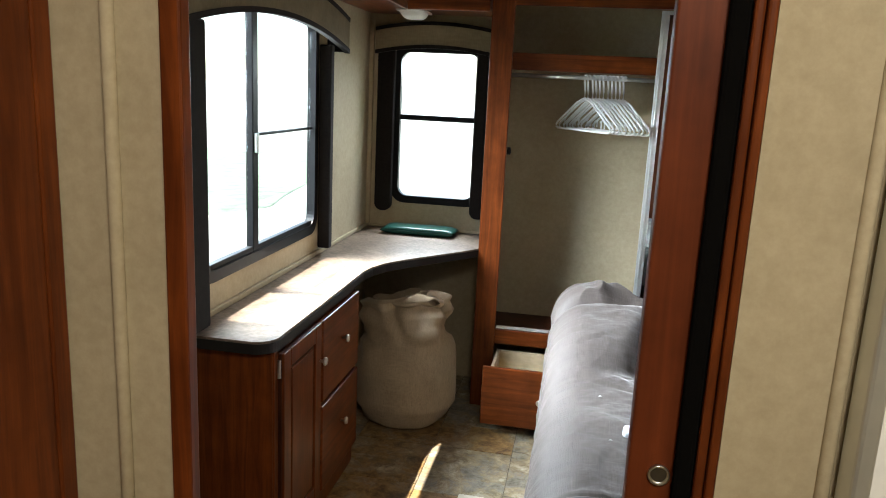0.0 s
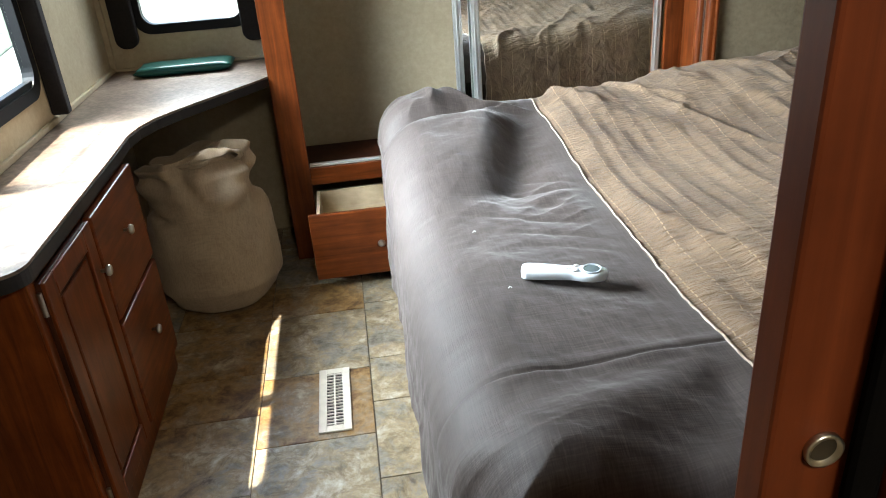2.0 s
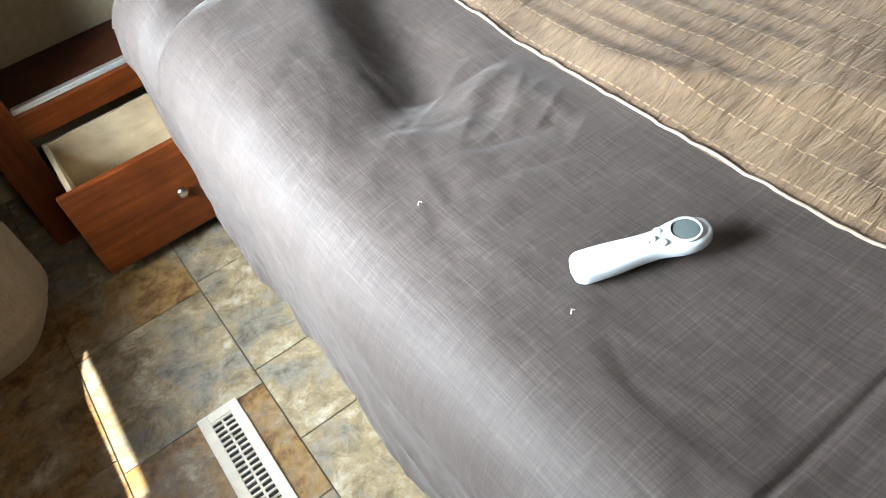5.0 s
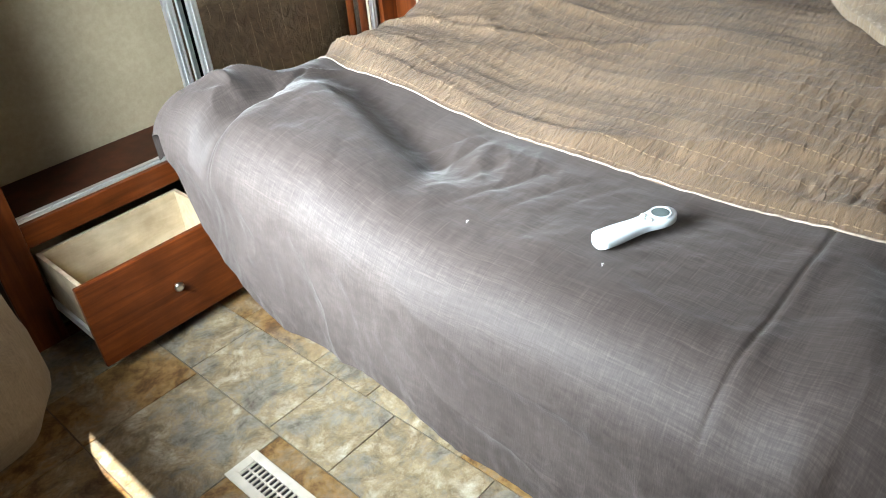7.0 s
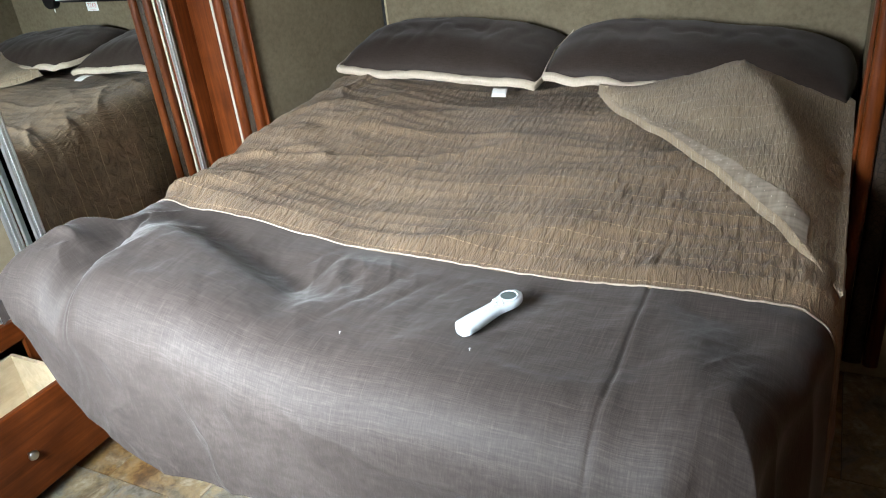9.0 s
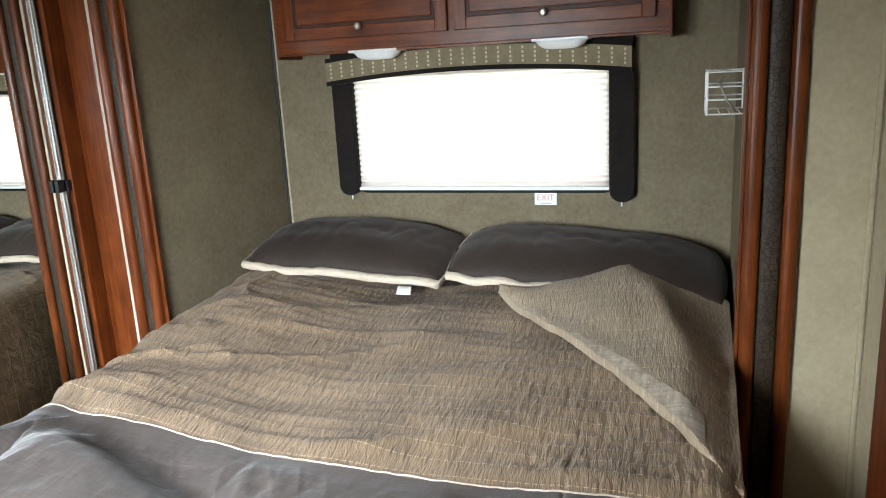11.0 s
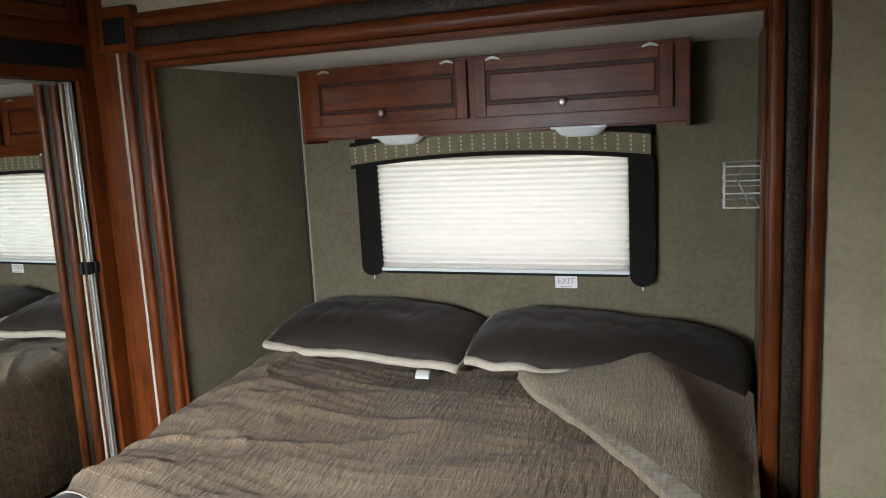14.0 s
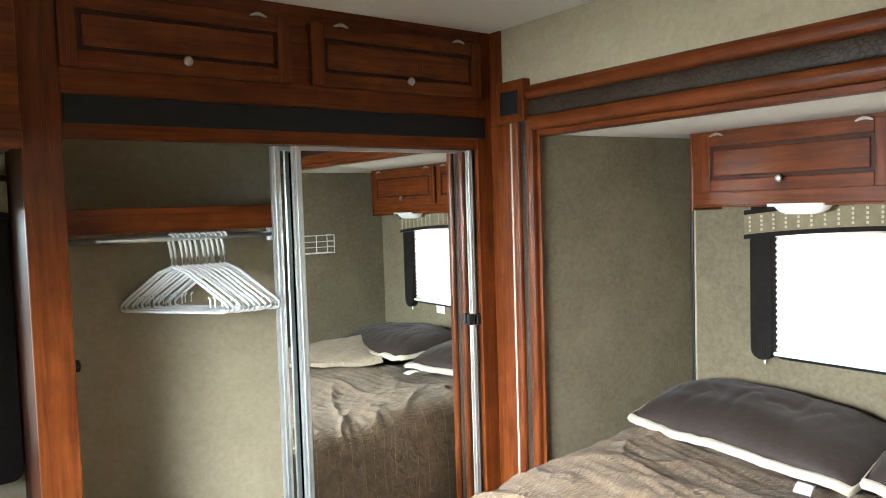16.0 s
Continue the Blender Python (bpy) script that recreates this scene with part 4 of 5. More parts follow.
def top_z(x, y):
    """Height of the cover: it rises to the head and the far side, with a thick roll along the foot."""
    z = 0.580 + 0.062 * smooth((x - 0.55) / 0.9) + 0.070 * smooth((y - 2.25) / 0.6)
    z += 0.060 * math.exp(-((x - 0.30) / 0.13) ** 2 - ((y - 2.86) / 0.08) ** 2)
    edge = 0.385 + 0.28 * (y - 2.35)
    z += 0.044 * smooth((edge - x) / 0.13 + 0.5) * smooth((y - 2.14 - 0.06 * noise.noise(Vector((x * 9, 0.0, 4.0)))) / 0.36) * (1 - smooth((y - 2.68) / 0.10))
    z -= 0.022 * math.exp(-((x - edge - 0.06) / 0.07) ** 2) * smooth((y - 2.25) / 0.1) * (1 - smooth((y - 2.75) / 0.12))
    z -= 0.022 * math.exp(-((y - 2.755 - 0.25 * (x - 0.25)) / 0.026) ** 2) * smooth((0.50 - x) / 0.15)
    return z


def crease(p, k=5.0):
    """Thin sharp folds along the lines where a noise field passes nought."""
    return max(0.0, 1.0 - abs(noise.noise(p)) * k) ** 1.5


def ridge(p):
    return 1.0 - abs(noise.noise(p)) * 2.0


def wrinkle(x, y, dark):
    q = Vector((x, y, 0.0))
    common = 0.010 * noise.fractal(q * 2.6 + Vector((3, 1, 0)), 1.0, 2.0, 3)
    w = 0.0
    if dark:
        c = math.exp(-((y - 2.20) / 0.17) ** 2 - ((x - 0.47) / 0.11) ** 2)
        w += 0.005 * noise.noise(Vector((x * 6, y * 5, 41.0)))
        w += 0.0035 * noise.fractal(Vector((x * 11 + y * 3, y * 9, 45.0)), 0.8, 2.0, 4)
        w += 0.0022 * crease(Vector((x * 4.0 + y * 2.4, y * 2.6 - x * 4.0, 47.0)), 4.5)
        w -= 0.0018 * crease(Vector((x * 4.5 - y * 2.5, y * 3.0 + x * 3.0, 49.0)), 5.0)
        w += 0.0035 * c * ridge(Vector((x * 5.0 + y * 2.0, y * 13.0 - x * 7.0, 2.0)))
        w += 0.0055 * (0.10 + c) * crease(Vector((x * 3.0 + y * 2.0, y * 15.0 - x * 8.0, 21.0)), 2.6)
        w -= 0.0065 * (0.12 + c) * crease(Vector((x * 3.0 - y * 1.0, y * 12.0 + x * 5.0, 31.0)), 2.6)
        far = math.exp(-((y - 2.84) / 0.12) ** 2)
        w += 0.018 * far * crease(Vector((x * 8.0 + y * 6.0, y * 5.0 - x * 4.0, 9.0)), 3.0)
        dx, dyy = x - 0.63, y - 1.62
        r = math.hypot(dx, dyy)
        fan = smooth((1.60 - y) / 0.10) * smooth(r / 0.12)
        way = math.atan2(dyy, dx) + 0.18 * noise.noise(Vector((x * 4, y * 4, 3.0)))
        w += fan * min(0.020, 0.07 * r) * math.cos((way + 2.62) * 6.0)
        seam = y - 2.735 - 0.32 * (x - 0.25)
        w -= 0.007 * math.exp(-(seam / 0.0045) ** 2) * smooth((0.58 - x) / 0.1)
        w += (0.004 + 0.006 * noise.noise(Vector((x * 30, seam * 12, 13.0)))) * math.exp(-(seam / 0.03) ** 2)
    else:
        far = smooth((y - 2.35) / 0.4)
        w += 0.009 * ridge(Vector((x * 4.6 + y * 0.8, y * 1.1, 11.0)))
        w += 0.010 * crease(Vector((x * 5.0 + y * 1.6, y * 0.9 + x * 0.6, 51.0)), 4.0)
        w += 0.0016 * math.cos(x * math.tau / 0.048) * (0.6 + 0.9 * noise.noise(q * 5))
        w += 0.006 * noise.noise(Vector((x * 6, y * 3.5, 61.0)))
        w += 0.012 * far * crease(Vector((x * 6.0 + y * 2, y * 5.0, 71.0)), 3.5)
        near = smooth((2.05 - y) / 0.5)
        w += (0.0022 + 0.0032 * near) * noise.noise(Vector((x * 24, y * 70, 3.0)))
        pull = math.exp(-((y - 1.606) / 0.09) ** 2)
        w += 0.004 * pull * noise.noise(Vector((x * 26, y * 9, 17.0)))
    w = common + (0.9 if dark else 1.05) * w * smooth(abs(x - XJ) / 0.07)
    w -= 0.004 * math.exp(-((y - 1.606 - 0.004 * noise.noise(Vector((x * 5, 0, 0)))) / 0.0032) ** 2)
    w += 0.002 * math.exp(-((abs(y - 1.606) - 0.014) / 0.012) ** 2)
    return w


def hang(d, r):
    """Way out and way down of a cloth d metres past the edge of the bed, over a rounding r."""
    if d <= 0:
        return 0.0, 0.0
    if d < r * math.pi / 2:
        return r * math.sin(d / r), r * (1 - math.cos(d / r))
    e = d - r * math.pi / 2
    return r + 0.012 * smooth(e / 0.3), r + e


def hem_height(y):
    """The lower edge of the foot band climbs towards the far corner."""
    return 0.20 + 0.05 * smooth((y - 1.95) / 0.3) + 0.10 * smooth((y - 2.52) / 0.28) + 0.27 * smooth((y - 2.74) / 0.2)


def cover(sx, sy, dark):
    """A point of the bed cover, from metres along the cloth each way."""
    ax = BX0 - sx
    ay, by = BY0 - sy, sy - BY1
    hx, vx = hang(ax, RC)
    hy, vy = hang(ay, RS)
    hz, vz = hang(by, RS)
    x = max(sx, BX0) - hx
    y = min(max(sy, BY0), BY1) - hy + hz
    side = max(vy, vz)
    v = max(vx, side) + 0.22 * min(vx, side)
    fold = 0.0
    if vx > 0.02:
        fold = smooth(vx / 0.2)
        n = noise.noise(Vector((y * 4.2, 1.2 * vx, 3.0)))
        x -= 0.009 * fold * n + fold * (0.003 * crease(Vector((y * 6, vx * 3, 8.0)), 3.0) + 0.004 * noise.fractal(Vector((y * 12, vx * 8, 18.0)), 0.8, 2.0, 3) + 0.006 * crease(Vector((y * 4 + vx * 2, vx * 6 - y, 28.0)), 3.5))
    if side > 0.02:
        f2 = smooth(side / 0.2)
        y += (-1 if vy > vz else 1) * f2 * ((0.012 if vy > vz else 0.016) * (ridge(Vector((x * 6.5, side * 2.2, 6.0))) - 0.4))
    if x < 0.40:
        x += 0.045 * smooth((1.47 - y) / 0.2) * smooth((0.40 - x) / 0.2)
    if x < 0.72:
        y += 0.105 * smooth((0.72 - x) / 0.55) * smooth((1.54 - y) / 0.24)
    if x > XS - 0.03:
        y = max(YS0 + 0.012, min(YS1 - 0.012, y))
    y = min(y, 3.0)
    w = wrinkle(max(sx, BX0 - 0.05), min(max(sy, BY0 - 0.05), BY1 + 0.05), dark)
    z = top_z(max(x, BX0), min(max(y, BY0), BY1)) + w * max(0.0, 1 - v / 0.30) - v
    return (x, y, max(0.10 + 0.01 * noise.noise(Vector((x * 6, y * 6, 0))), z))


HANG = 0.50
def strip(x0, x1, nu, nv, dark):
    y0, y1 = BY0 - HANG, BY1 + (0.20 if dark else HANG)
    bm = bmesh.new()

    def at(u, v):
        sy = y0 + (y1 - y0) * v
        a = x0
        if dark:
            yy = min(max(sy, BY0 - 0.1), BY1 + 0.06)
            drop = top_z(BX0, min(max(yy, BY0), BY1)) - hem_height(yy)
            a = BX0 - (drop - RC + RC * math.pi / 2 if drop > RC else RC * math.acos(1 - drop / RC))
        return cover(a + (x1 - a) * u, sy, dark)

    add_sheet(bm, nu, nv, at)
    return bm


def tan_quilt(name, dark, light, stitch):
    m, nt, b = mat(name, 0.44)
    tc = nt.nodes.new("ShaderNodeTexCoord")
    sep = nt.nodes.new("ShaderNodeSeparateXYZ")
    link(nt, tc.outputs["Object"], sep.inputs[0])

    def wave(sock, period, limit):
        a = nt.nodes.new("ShaderNodeMath")
        a.operation = "PINGPONG"
        link(nt, sock, a.inputs[0])
        a.inputs[1].default_value = period / 2
        c = nt.nodes.new("ShaderNodeMath")
        c.operation = "LESS_THAN"
        link(nt, a.outputs[0], c.inputs[0])
        c.inputs[1].default_value = limit
        return c.outputs[0]

    both = nt.nodes.new("ShaderNodeMath")
    both.operation = "MULTIPLY"
    link(nt, wave(sep.outputs[0], 0.048, 0.0013), both.inputs[0])
    link(nt, wave(sep.outputs[1], 0.017, 0.0055), both.inputs[1])
    crinkle = noise_tex(nt, coords(nt, (28, 150, 28)), 1.0, 3, 0.6, 0.6)
    weave = noise_tex(nt, coords(nt, (500, 500, 500)), 1.0, 2)
    big = noise_tex(nt, coords(nt), 5, 4)
    base = ramp(nt, mixc(nt, 0.5, crinkle, big), [(0.36, dark), (0.62, light)])
    link(nt, mixc(nt, both.outputs[0], base, stitch), b.inputs["Base Color"])
    b.inputs["Sheen Weight"].default_value = 0.1
    b.inputs["Specular IOR Level"].default_value = 0.5
    bump(nt, b, mixc(nt, 0.15, crinkle, weave), 1.0, 0.011)
    return m


QUILT = tan_quilt("tan_quilt_with_running_stitch", (0.112, 0.071, 0.039), (0.255, 0.172, 0.101), (0.38, 0.27, 0.16))
LINING = tan_quilt("pale_tan_lining", (0.20, 0.142, 0.086), (0.345, 0.262, 0.170), (0.42, 0.345, 0.245))


def linen_band():
    """Dark slub cloth with a faint thread grid."""
    m, nt, b = mat("dark_slub_cotton", 0.62, 0.0, 0.28)
    w1 = noise_tex(nt, coords(nt, (420, 18, 60)), 1.0, 3)
    w2 = noise_tex(nt, coords(nt, (18, 420, 60)), 1.0, 3)
    big = noise_tex(nt, coords(nt), 4, 4)
    w = mixc(nt, 0.45, w1, w2)
    c = ramp(nt, mixc(nt, 0.3, w, big), [(0.34, (0.035, 0.027, 0.024)), (0.52, (0.057, 0.046, 0.041)), (0.70, (0.092, 0.076, 0.069))])
    tc = nt.nodes.new("ShaderNodeTexCoord")
    sep = nt.nodes.new("ShaderNodeSeparateXYZ")
    link(nt, tc.outputs["Object"], sep.inputs[0])
    for k in (0, 1):
        a = nt.nodes.new("ShaderNodeMath")
        a.operation = "PINGPONG"
        link(nt, sep.outputs[k], a.inputs[0])
        a.inputs[1].default_value = 0.014
        thread = ramp(nt, a.outputs[0], [(0.0, (1, 1, 1)), (0.0006, (0, 0, 0))])
        gaps = ramp(nt, (w1, w2)[k], [(0.45, (0, 0, 0)), (0.65, (0.16, 0.16, 0.16))])
        c = mixc(nt, mixc(nt, 1.0, thread, gaps, "MULTIPLY"), c, (0.125, 0.10, 0.09))
    link(nt, c, b.inputs["Base Color"])
    b.inputs["Sheen Weight"].default_value = 0.28
    b.inputs["Sheen Roughness"].default_value = 0.35
    bump(nt, b, w, 0.55, 0.0016)
    return m


SLUB = linen_band()
quilt = thing("bed_cover", (1.0, 2.1, 0.58), "tan crinkled bed cover with a dark taupe band at the foot", "bed cover")
part("foot_band", strip(BX0 - HANG, XJ, 170, 640, True), SLUB, quilt, "dark taupe slub cotton band", True)
part("quilted_panel", strip(XJ, 1.99, 230, 560, False), QUILT, quilt, "tan crinkled cotton with running stitch", True)
pip = [Vector(cover(XJ, BY0 - 0.36 + (BY1 - BY0 + 0.72) * k / 160, False)) + Vector((0, 0, 0.003)) for k in range(321)]
part("piping", tube(bmesh.new(), [p + Vector((0.006 * noise.noise(p * 9) + 0.004 * noise.noise(p * 31), 0, 0.003 * noise.noise(p * 60) - 0.0012)) for p in pip], 0.0024, 8), PIPECLOTH, quilt, "pale piping", True)


# corner of the cover turned back over the pillow
def flap(u, v):
    """u from the tip at the middle of the bed down to the near side, v from the fold up to the head."""
    a, c = Vector((1.56, 1.965, 0.665)), Vector((0.70, 1.262, 0.560))
    b, d = Vector((1.80, 1.56, 0.805)), Vector((1.62, 1.258, 0.665))
    lo = a.lerp(c, u)
    hi = a.lerp(b, min(1, u * 1.8)) if u < 0.5555 else b.lerp(d, (u - 0.5555) / 0.4445)
    p = lo.lerp(hi, v)
    base = top_z(p.x, min(max(p.y, BY0), BY1)) - 0.5 * hang(BY0 - p.y, RS)[1]
    lift = 0.035 * math.sin(math.pi * min(1, 0.15 + v)) + 0.02 * (1 - v)
    p.z = max(p.z, base + 0.012 * smooth((p.y - 1.27) / 0.05)) + lift * smooth((p.y - 1.27) / 0.12)
    s = (p.y - 1.40) - 0.27 * (p.x - 1.2)
    p.z += (0.024 * math.exp(-(s / 0.05) ** 2) - 0.010 * smooth(-s / 0.12)) * smooth((p.x - 1.0) / 0.3) * (1 - smooth((p.x - 1.42) / 0.22)) * smooth((p.y - 1.262) / 0.03)
    p.z += 0.008 * noise.fractal(Vector((p.x * 6, p.y * 6, 3)), 1, 2, 3) + 0.002 * noise.noise(Vector((p.x * 40, p.y * 90, 0)))
    p.y += 0.012 * math.sin(u * 9) * (1 - v)
    return p


def turned():
    bm = bmesh.new()
    add_sheet(bm, 70, 50, lambda u, v: flap(0.001 + u * 0.998, v))
    add_sheet(bm, 70, 6, lambda u, v: flap(0.001 + u * 0.998, 0.0) + Vector((0.016 * v, 0.012 * v, -0.022 * math.sin(v * math.pi * 0.6))))
    bmesh.ops.remove_doubles(bm, verts=bm.verts, dist=0.0005)
    return bm


def flap_edge():
    """Pale woven band along the folded edge of the corner."""
    bm = bmesh.new()
    add_sheet(bm, 120, 5, lambda u, v: flap(0.004 + u * 0.9, 0.002 + v * (0.012 + 0.10 * u)) + Vector((0, 0, 0.0035)))
    return bm


def flap_dots():
    bm = bmesh.new()
    for k in range(34):
        p = flap(0.03 + 0.86 * k / 34, 0.012 + 0.05 * (0.03 + 0.86 * k / 34)) + Vector((0, 0, 0.005))
        add_box(bm, (p.x - 0.0026, p.x + 0.0026), (p.y - 0.001, p.y + 0.001), (p.z - 0.001, p.z + 0.0006))
    return bm


part("edge_band", flap_edge(), PIPECLOTH, quilt, "pale woven band on the folded edge", True)
part("edge_stitches", flap_dots(), TRIMCLOTH, quilt, "white stitched dashes")["kind"] = "stuff"
part("turned_corner", turned(), LINING, quilt, "lighter tan lining of the turned-back corner", True)


# pillows
def pillow(y0, y1, sag, label, cut=0.0, lift=0.0):
    cy, w = (y0 + y1) / 2, y1 - y0
    th = thing("pillow", (1.8, cy, 0.68), label, "pillow", "two pillows at the bed head")
    cx, dep = 1.79, 0.41
    def surf(u, v, s):
        a, b = u * 2 - 1, v * 2 - 1
        pin = 1 - 0.05 * (b * b) * abs(a) ** 3
        h = (max(0.0, 1 - abs(a) ** 3.2) * max(0.0, 1 - abs(b) ** 3.0)) ** 0.55
        x = cx + b * dep / 2 * (1 - 0.05 * a * a * 0.5)
        y = cy + a * w / 2 * pin
        z0 = 0.700 + lift + 0.055 * (b + 1) / 2 + sag * a
        n = 0.013 * noise.fractal(Vector((a * 1.5 + y0, b * 1.2, s * 3.0)), 1, 2, 2) - 0.006 * crease(Vector((a * 5 + y0, b * 1.4, 2.0)), 4.0) * (1 - 0.5 * abs(b))
        return Vector((x, y, z0 + s * (0.096 if s > 0 else 0.052) * h + n * h))
    bm = bmesh.new()
    add_sheet(bm, 64, 36, lambda u, v: surf(u, v, 1))
    add_sheet(bm, 64, 36, lambda u, v: surf(u, v, -1))
    bmesh.ops.remove_doubles(bm, verts=bm.verts, dist=0.0006)
    part("body", bm, LINEN_P, th, "", True)
    rim = [surf(0, 0.9 - 0.9 * k / 14, 1) for k in range(14)] + [surf(k / 40, 0, 1) for k in range(41)] + [surf(1, 0.9 * k / 14, 1) for k in range(1, 15)]
    rim = [p + Vector((-0.006 if 13 < i < 55 else 0, 0, 0.012 * noise.noise(p * 9) + 0.005 * noise.noise(p * 24) - 0.002)) for i, p in enumerate(rim)]
    rim = [p for p in rim if p.y > cut]
    bm = bmesh.new()
    rows = []
    for i, p in enumerate(rim):
        rows.append([bm.verts.new(p + Vector(q)) for q in ((0.008, 0, 0.012), (-0.010, 0, 0.012), (-0.020, 0, 0.002), (-0.012, 0, -0.012))])
    for a, b in zip(rows, rows[1:]):
        for k in range(3):
            bm.faces.new((a[k], b[k], b[k + 1], a[k + 1]))
    part("flange", bm, TRIMCLOTH, th, "pale woven edging", True)
    return th


LINEN_P = cloth("dark_pillow_cotton", (0.022, 0.0150, 0.012), (0.042, 0.031, 0.026), 500, 0.6)
pillow(2.165, 2.955, 0.020, "dark taupe pillow with pale woven edging against the head wall", 0.0, 0.024)
pillow(1.258, 2.175, 0.032, "dark taupe pillow with pale edging, half under the turned cover", 1.75)
bm = bmesh.new()
add_sheet(bm, 6, 4, lambda u, v: (1.575 - 0.06 * v, 2.275 + 0.05 * u - 0.015 * v, 0.688 + 0.006 * math.sin(v * 3) - 0.012 * v + 0.002))
for f in list(bmesh.ops.extrude_face_region(bm, geom=bm.faces[:])["geom"]):
    if isinstance(f, bmesh.types.BMVert):
        f.co.z += 0.0015
solid("care_tag", bm, WHITE, "white cloth care tag hanging from a pillow", "tag", "", True)

# white wand remote lying on the dark band
REMOTE = plain("white_remote_plastic", (0.60, 0.67, 0.71), 0.25, 0, 0.02)
GREYGLASS = plain("grey_lens", (0.10, 0.13, 0.13), 0.12)
p0, p1 = Vector((0.338, 1.896, 0)), Vector((0.489, 1.832, 0))
ax = (p1 - p0).normalized()
RM = Matrix.Translation((p0.x, p0.y, 0.5965)) @ Matrix.Rotation(math.atan2(ax.y, ax.x), 4, "Z") @ Matrix.Rotation(radians(-1.5), 4, "Y")
LR = (p1 - p0).length
remote = new("remote_control")
remote.matrix_world = RM
tagged(remote, "white wand-shaped remote control with round end on the bed cover", "remote control")


def rpart(name, bm, material, label="", smooth_=True):
    ob = new(name, mesh_of(bm, material, name, smooth_))
    ob.parent = remote
    if label:
        ob["label"] = label
    return ob


def wand(u, v):
    a = v * math.tau
    x = u * LR
    def half(k):
        if k < 0.10:
            return 0.021 * math.sqrt(max(0.0, 1 - (1 - k / 0.10) ** 2)) + 0.0002
        if k < 0.55:
            return 0.021 - 0.004 * smooth((k - 0.2) / 0.35)
        if k < 0.80:
            return 0.017 + 0.0065 * smooth((k - 0.58) / 0.2)
        return 0.0235 * math.sqrt(max(0.0, 1 - ((k - 0.80) / 0.20) ** 2)) + 0.0002
    h = half(u)
    t = min(1.0, h / 0.012) * (0.012 - 0.002 * u)
    ca, sa = math.cos(a), math.sin(a)
    return (x, h * math.copysign(abs(ca) ** 0.7, ca), t * math.copysign(abs(sa) ** 0.6, sa))


bm = add_sheet(bmesh.new(), 60, 28, wand)
bmesh.ops.remove_doubles(bm, verts=bm.verts, dist=0.0002)
rpart("shell", bm, REMOTE)
rx = LR * 0.815
rpart("round_window", add_lathe(bmesh.new(), (rx, 0, 0.0085), (0, 0, 1), [(0.0155, 0.0), (0.0155, 0.0022), (0.013, 0.0026)], 28), GREYGLASS, "grey round window")
rpart("window_rim", ring("x", [(0.0185 * math.cos(k * math.tau / 28), 0.0185 * math.sin(k * math.tau / 28)) for k in range(28)], [(0.0158 * math.cos(k * math.tau / 28), 0.0158 * math.sin(k * math.tau / 28)) for k in range(28)], 0.0, 0.003), REMOTE)
rim_ob = remote.children[-1]
rim_ob.matrix_basis = Matrix.Translation((rx, 0, 0.0092)) @ Matrix.Rotation(radians(-90), 4, "Y")
for bxp, byp in ((0.58, 0.0), (0.635, 0.009), (0.635, -0.009), (0.535, 0.0)):
    rpart("button", add_lathe(bmesh.new(), (LR * bxp, byp, 0.0095), (0, 0, 1), [(0.0048, 0), (0.0045, 0.003), (0.003, 0.0038)], 14), WHITE, "raised white button")
for bxp in (0.36, 0.44):
    rpart("small_button", add_lathe(bmesh.new(), (LR * bxp, 0, 0.0102), (0, 0, 1), [(0.0022, 0), (0.002, 0.0016)], 10), WHITE, "tiny white button")
# lint on the cover
for lx, ly in ((0.285, 2.127), (0.305, 1.86)):
    lz = top_z(lx, ly) + wrinkle(lx, ly, True)
    solid("lint_thread", tube(bmesh.new(), [(lx, ly, lz + 0.002), (lx + 0.004, ly + 0.003, lz + 0.004), (lx + 0.007, ly + 0.001, lz + 0.002)], 0.0007), WHITE, "tiny white lint thread on the bed cover", "lint", "lint threads")

# ---- floor register ----
vent = thing("floor_register", (-0.1, 2.37, 0.0), "cream metal floor register with louvre slots", "vent")
VENTC = plain("cream_metal", (0.62, 0.58, 0.49), 0.45)
vx0, vx1, vy0, vy1 = -0.134, -0.046, 2.234, 2.516
bm = bmesh.new()
for x, y in (((vx0, vx0 + 0.022), (vy0, vy1)), ((vx1 - 0.022, vx1), (vy0, vy1)), ((vx0 + 0.022, vx1 - 0.022), (vy0, vy0 + 0.024)), ((vx0 + 0.022, vx1 - 0.022), (vy1 - 0.024, vy1))):
    add_box(bm, x, y, (0.001, 0.0065), 0.0015)
part("plate", bm, VENTC, vent)
part("dark_well", bx((vx0 + 0.020, vx1 - 0.020), (vy0 + 0.022, vy1 - 0.022), (0.0005, 0.0014)), BLACK, vent)
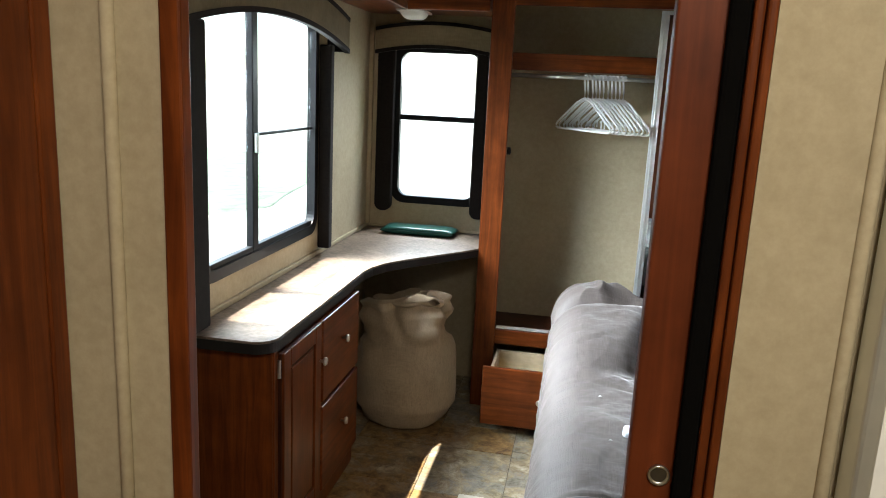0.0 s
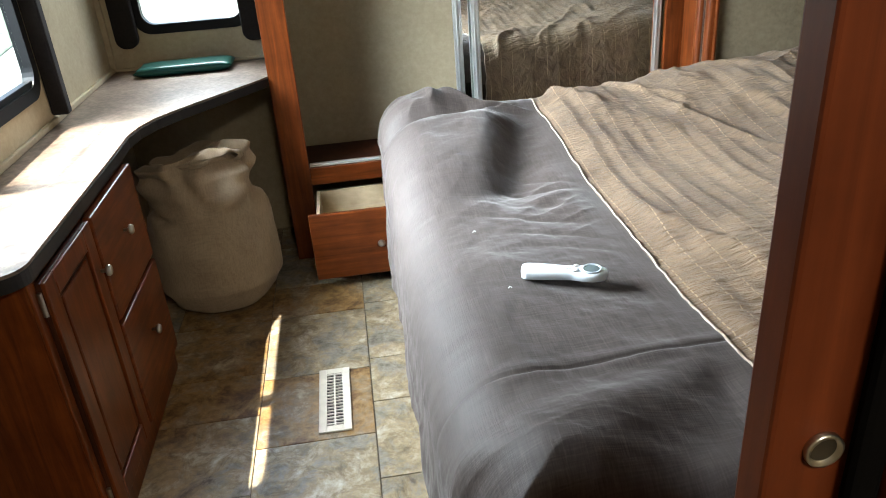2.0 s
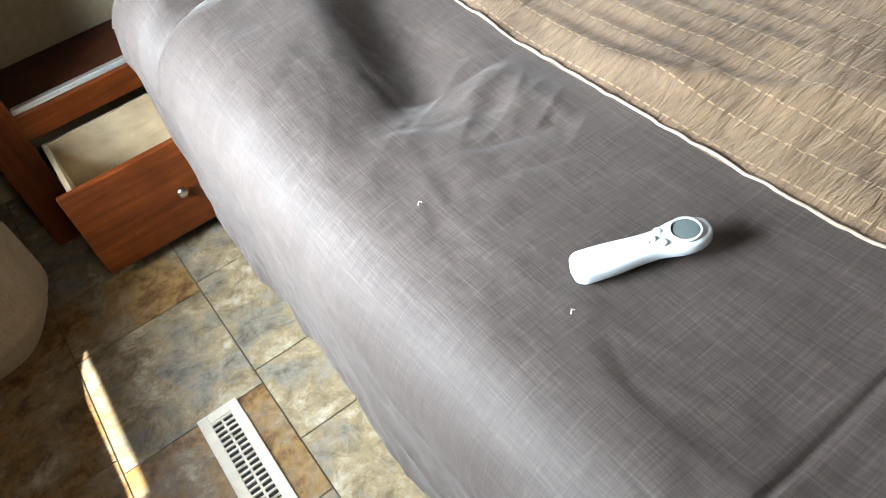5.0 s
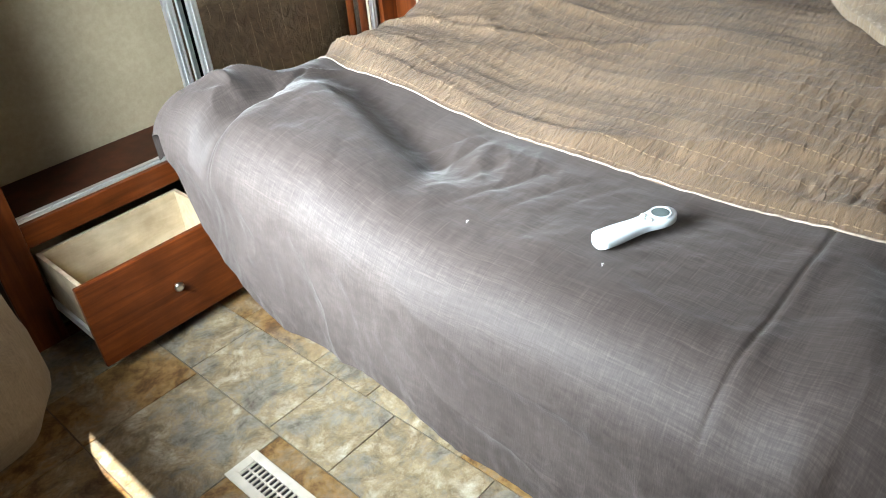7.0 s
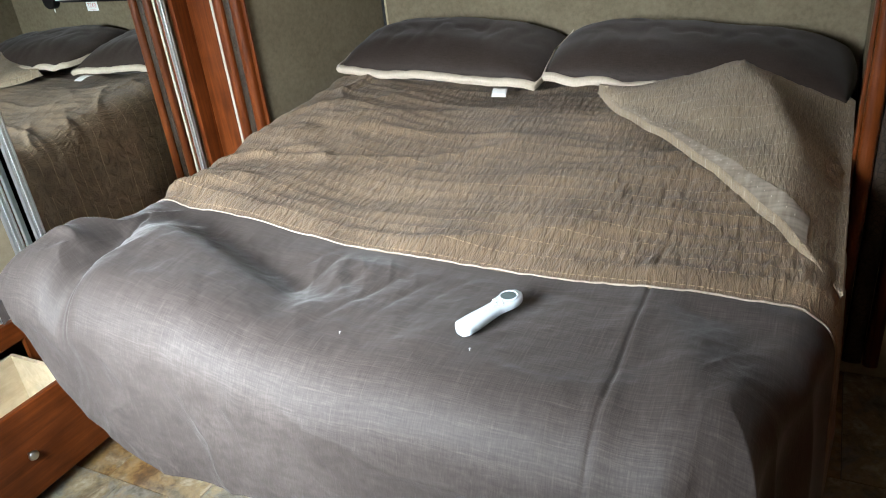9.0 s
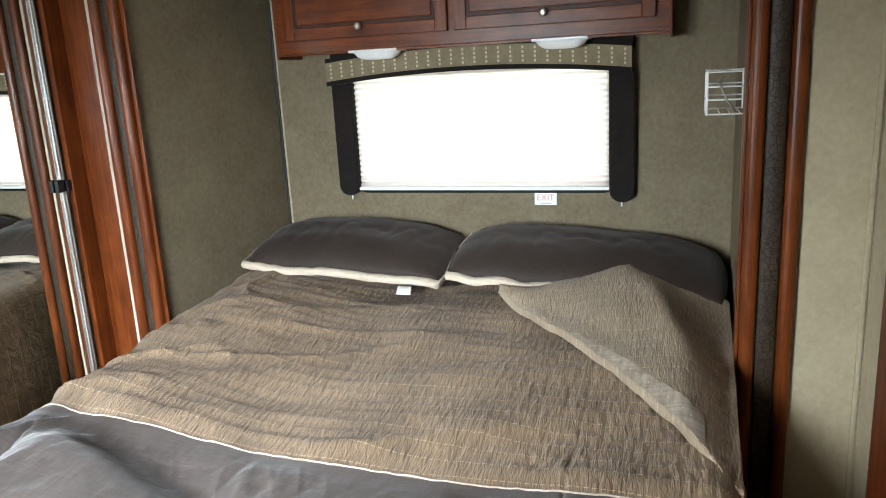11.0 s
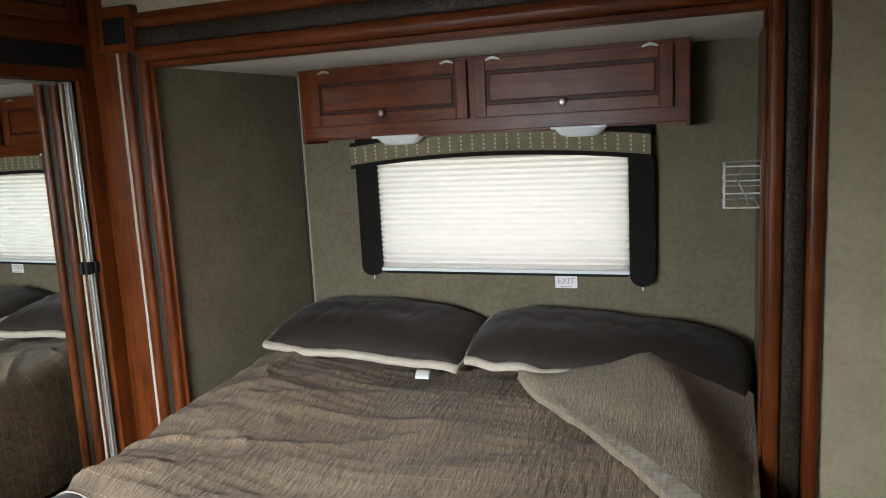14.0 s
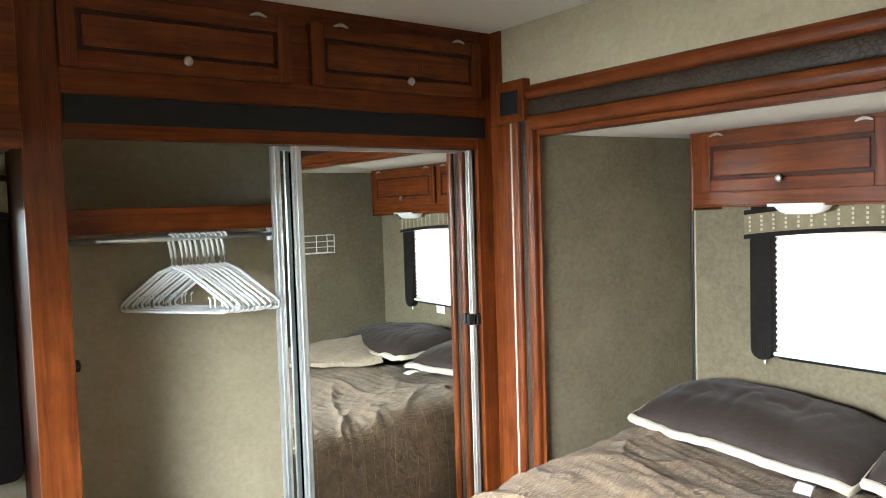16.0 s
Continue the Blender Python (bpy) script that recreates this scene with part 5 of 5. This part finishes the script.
for i in range(17):
    y = vy0 + 0.030 + i * 0.0139
    part("louvre", bx((vx0 + 0.022, vx1 - 0.022), (y, y + 0.0048), (0.0012, 0.0055), 0.0008), VENTC, vent)
part("centre_bar", bx((-0.0925, -0.0875), (vy0 + 0.024, vy1 - 0.024), (0.0012, 0.006), 0.0008), VENTC, vent)

# ---- floor tiles ----
floor = tagged(part("floor", bx((-0.812, XS), (-1.6, YR), (-0.006, -0.0045)), GROUT, None), "slate-look tile floor in brown and cream", "", "", "structure")
tile_meshes = {}


def tile(x0, x1, y0, y1):
    w, d = round(x1 - x0 - 0.0026, 4), round(y1 - y0 - 0.0026, 4)
    if (w, d) not in tile_meshes:
        tile_meshes[(w, d)] = mesh_of(bx((-w / 2, w / 2), (-d / 2, d / 2), (-0.0045, 0.0), 0.0012), SLATE, "tile")
    ob = new("tile", tile_meshes[(w, d)])
    ob.parent = floor
    ob.location = ((x0 + x1) / 2, (y0 + y1) / 2, 0.0)


columns = [(-0.812, -0.60, 0.10), (-0.60, -0.295, -0.16), (-0.295, 0.015, 0.0), (0.015, 0.225, 0.13), (0.225, 0.53, -0.07), (0.53, 0.84, 0.05), (0.84, 1.278, -0.12)]
steps = (0.30, 0.345, 0.21, 0.335, 0.30, 0.20)
for ci, (x0, x1, off) in enumerate(columns):
    y, k = 2.212 + off, 0
    while y < YR - 0.02:
        y2 = min(YR, y + steps[(k + 2 * (ci - 2)) % 6])
        tile(x0, x1, y, y2)
        y, k = y2, k + 1
    y, k = 2.212 + off, 1
    while y > -1.0:
        y2 = max(-1.0, y - steps[(k + ci) % 6])
        tile(x0, x1, y2, y)
        y, k = y2, k + 1

# small cord pegs below the curtain panels at the bed head
for py, pz in ((2.664, 0.934), (1.612, 0.911)):
    solid("cord_peg", add_lathe(bmesh.new(), (XH - 0.02, py, pz), (0, 0, -1), [(0.003, 0.0), (0.0035, 0.012), (0.002, 0.018)], 10), WHITE, "tiny white plastic cord peg below a curtain panel", "peg", "cord pegs")
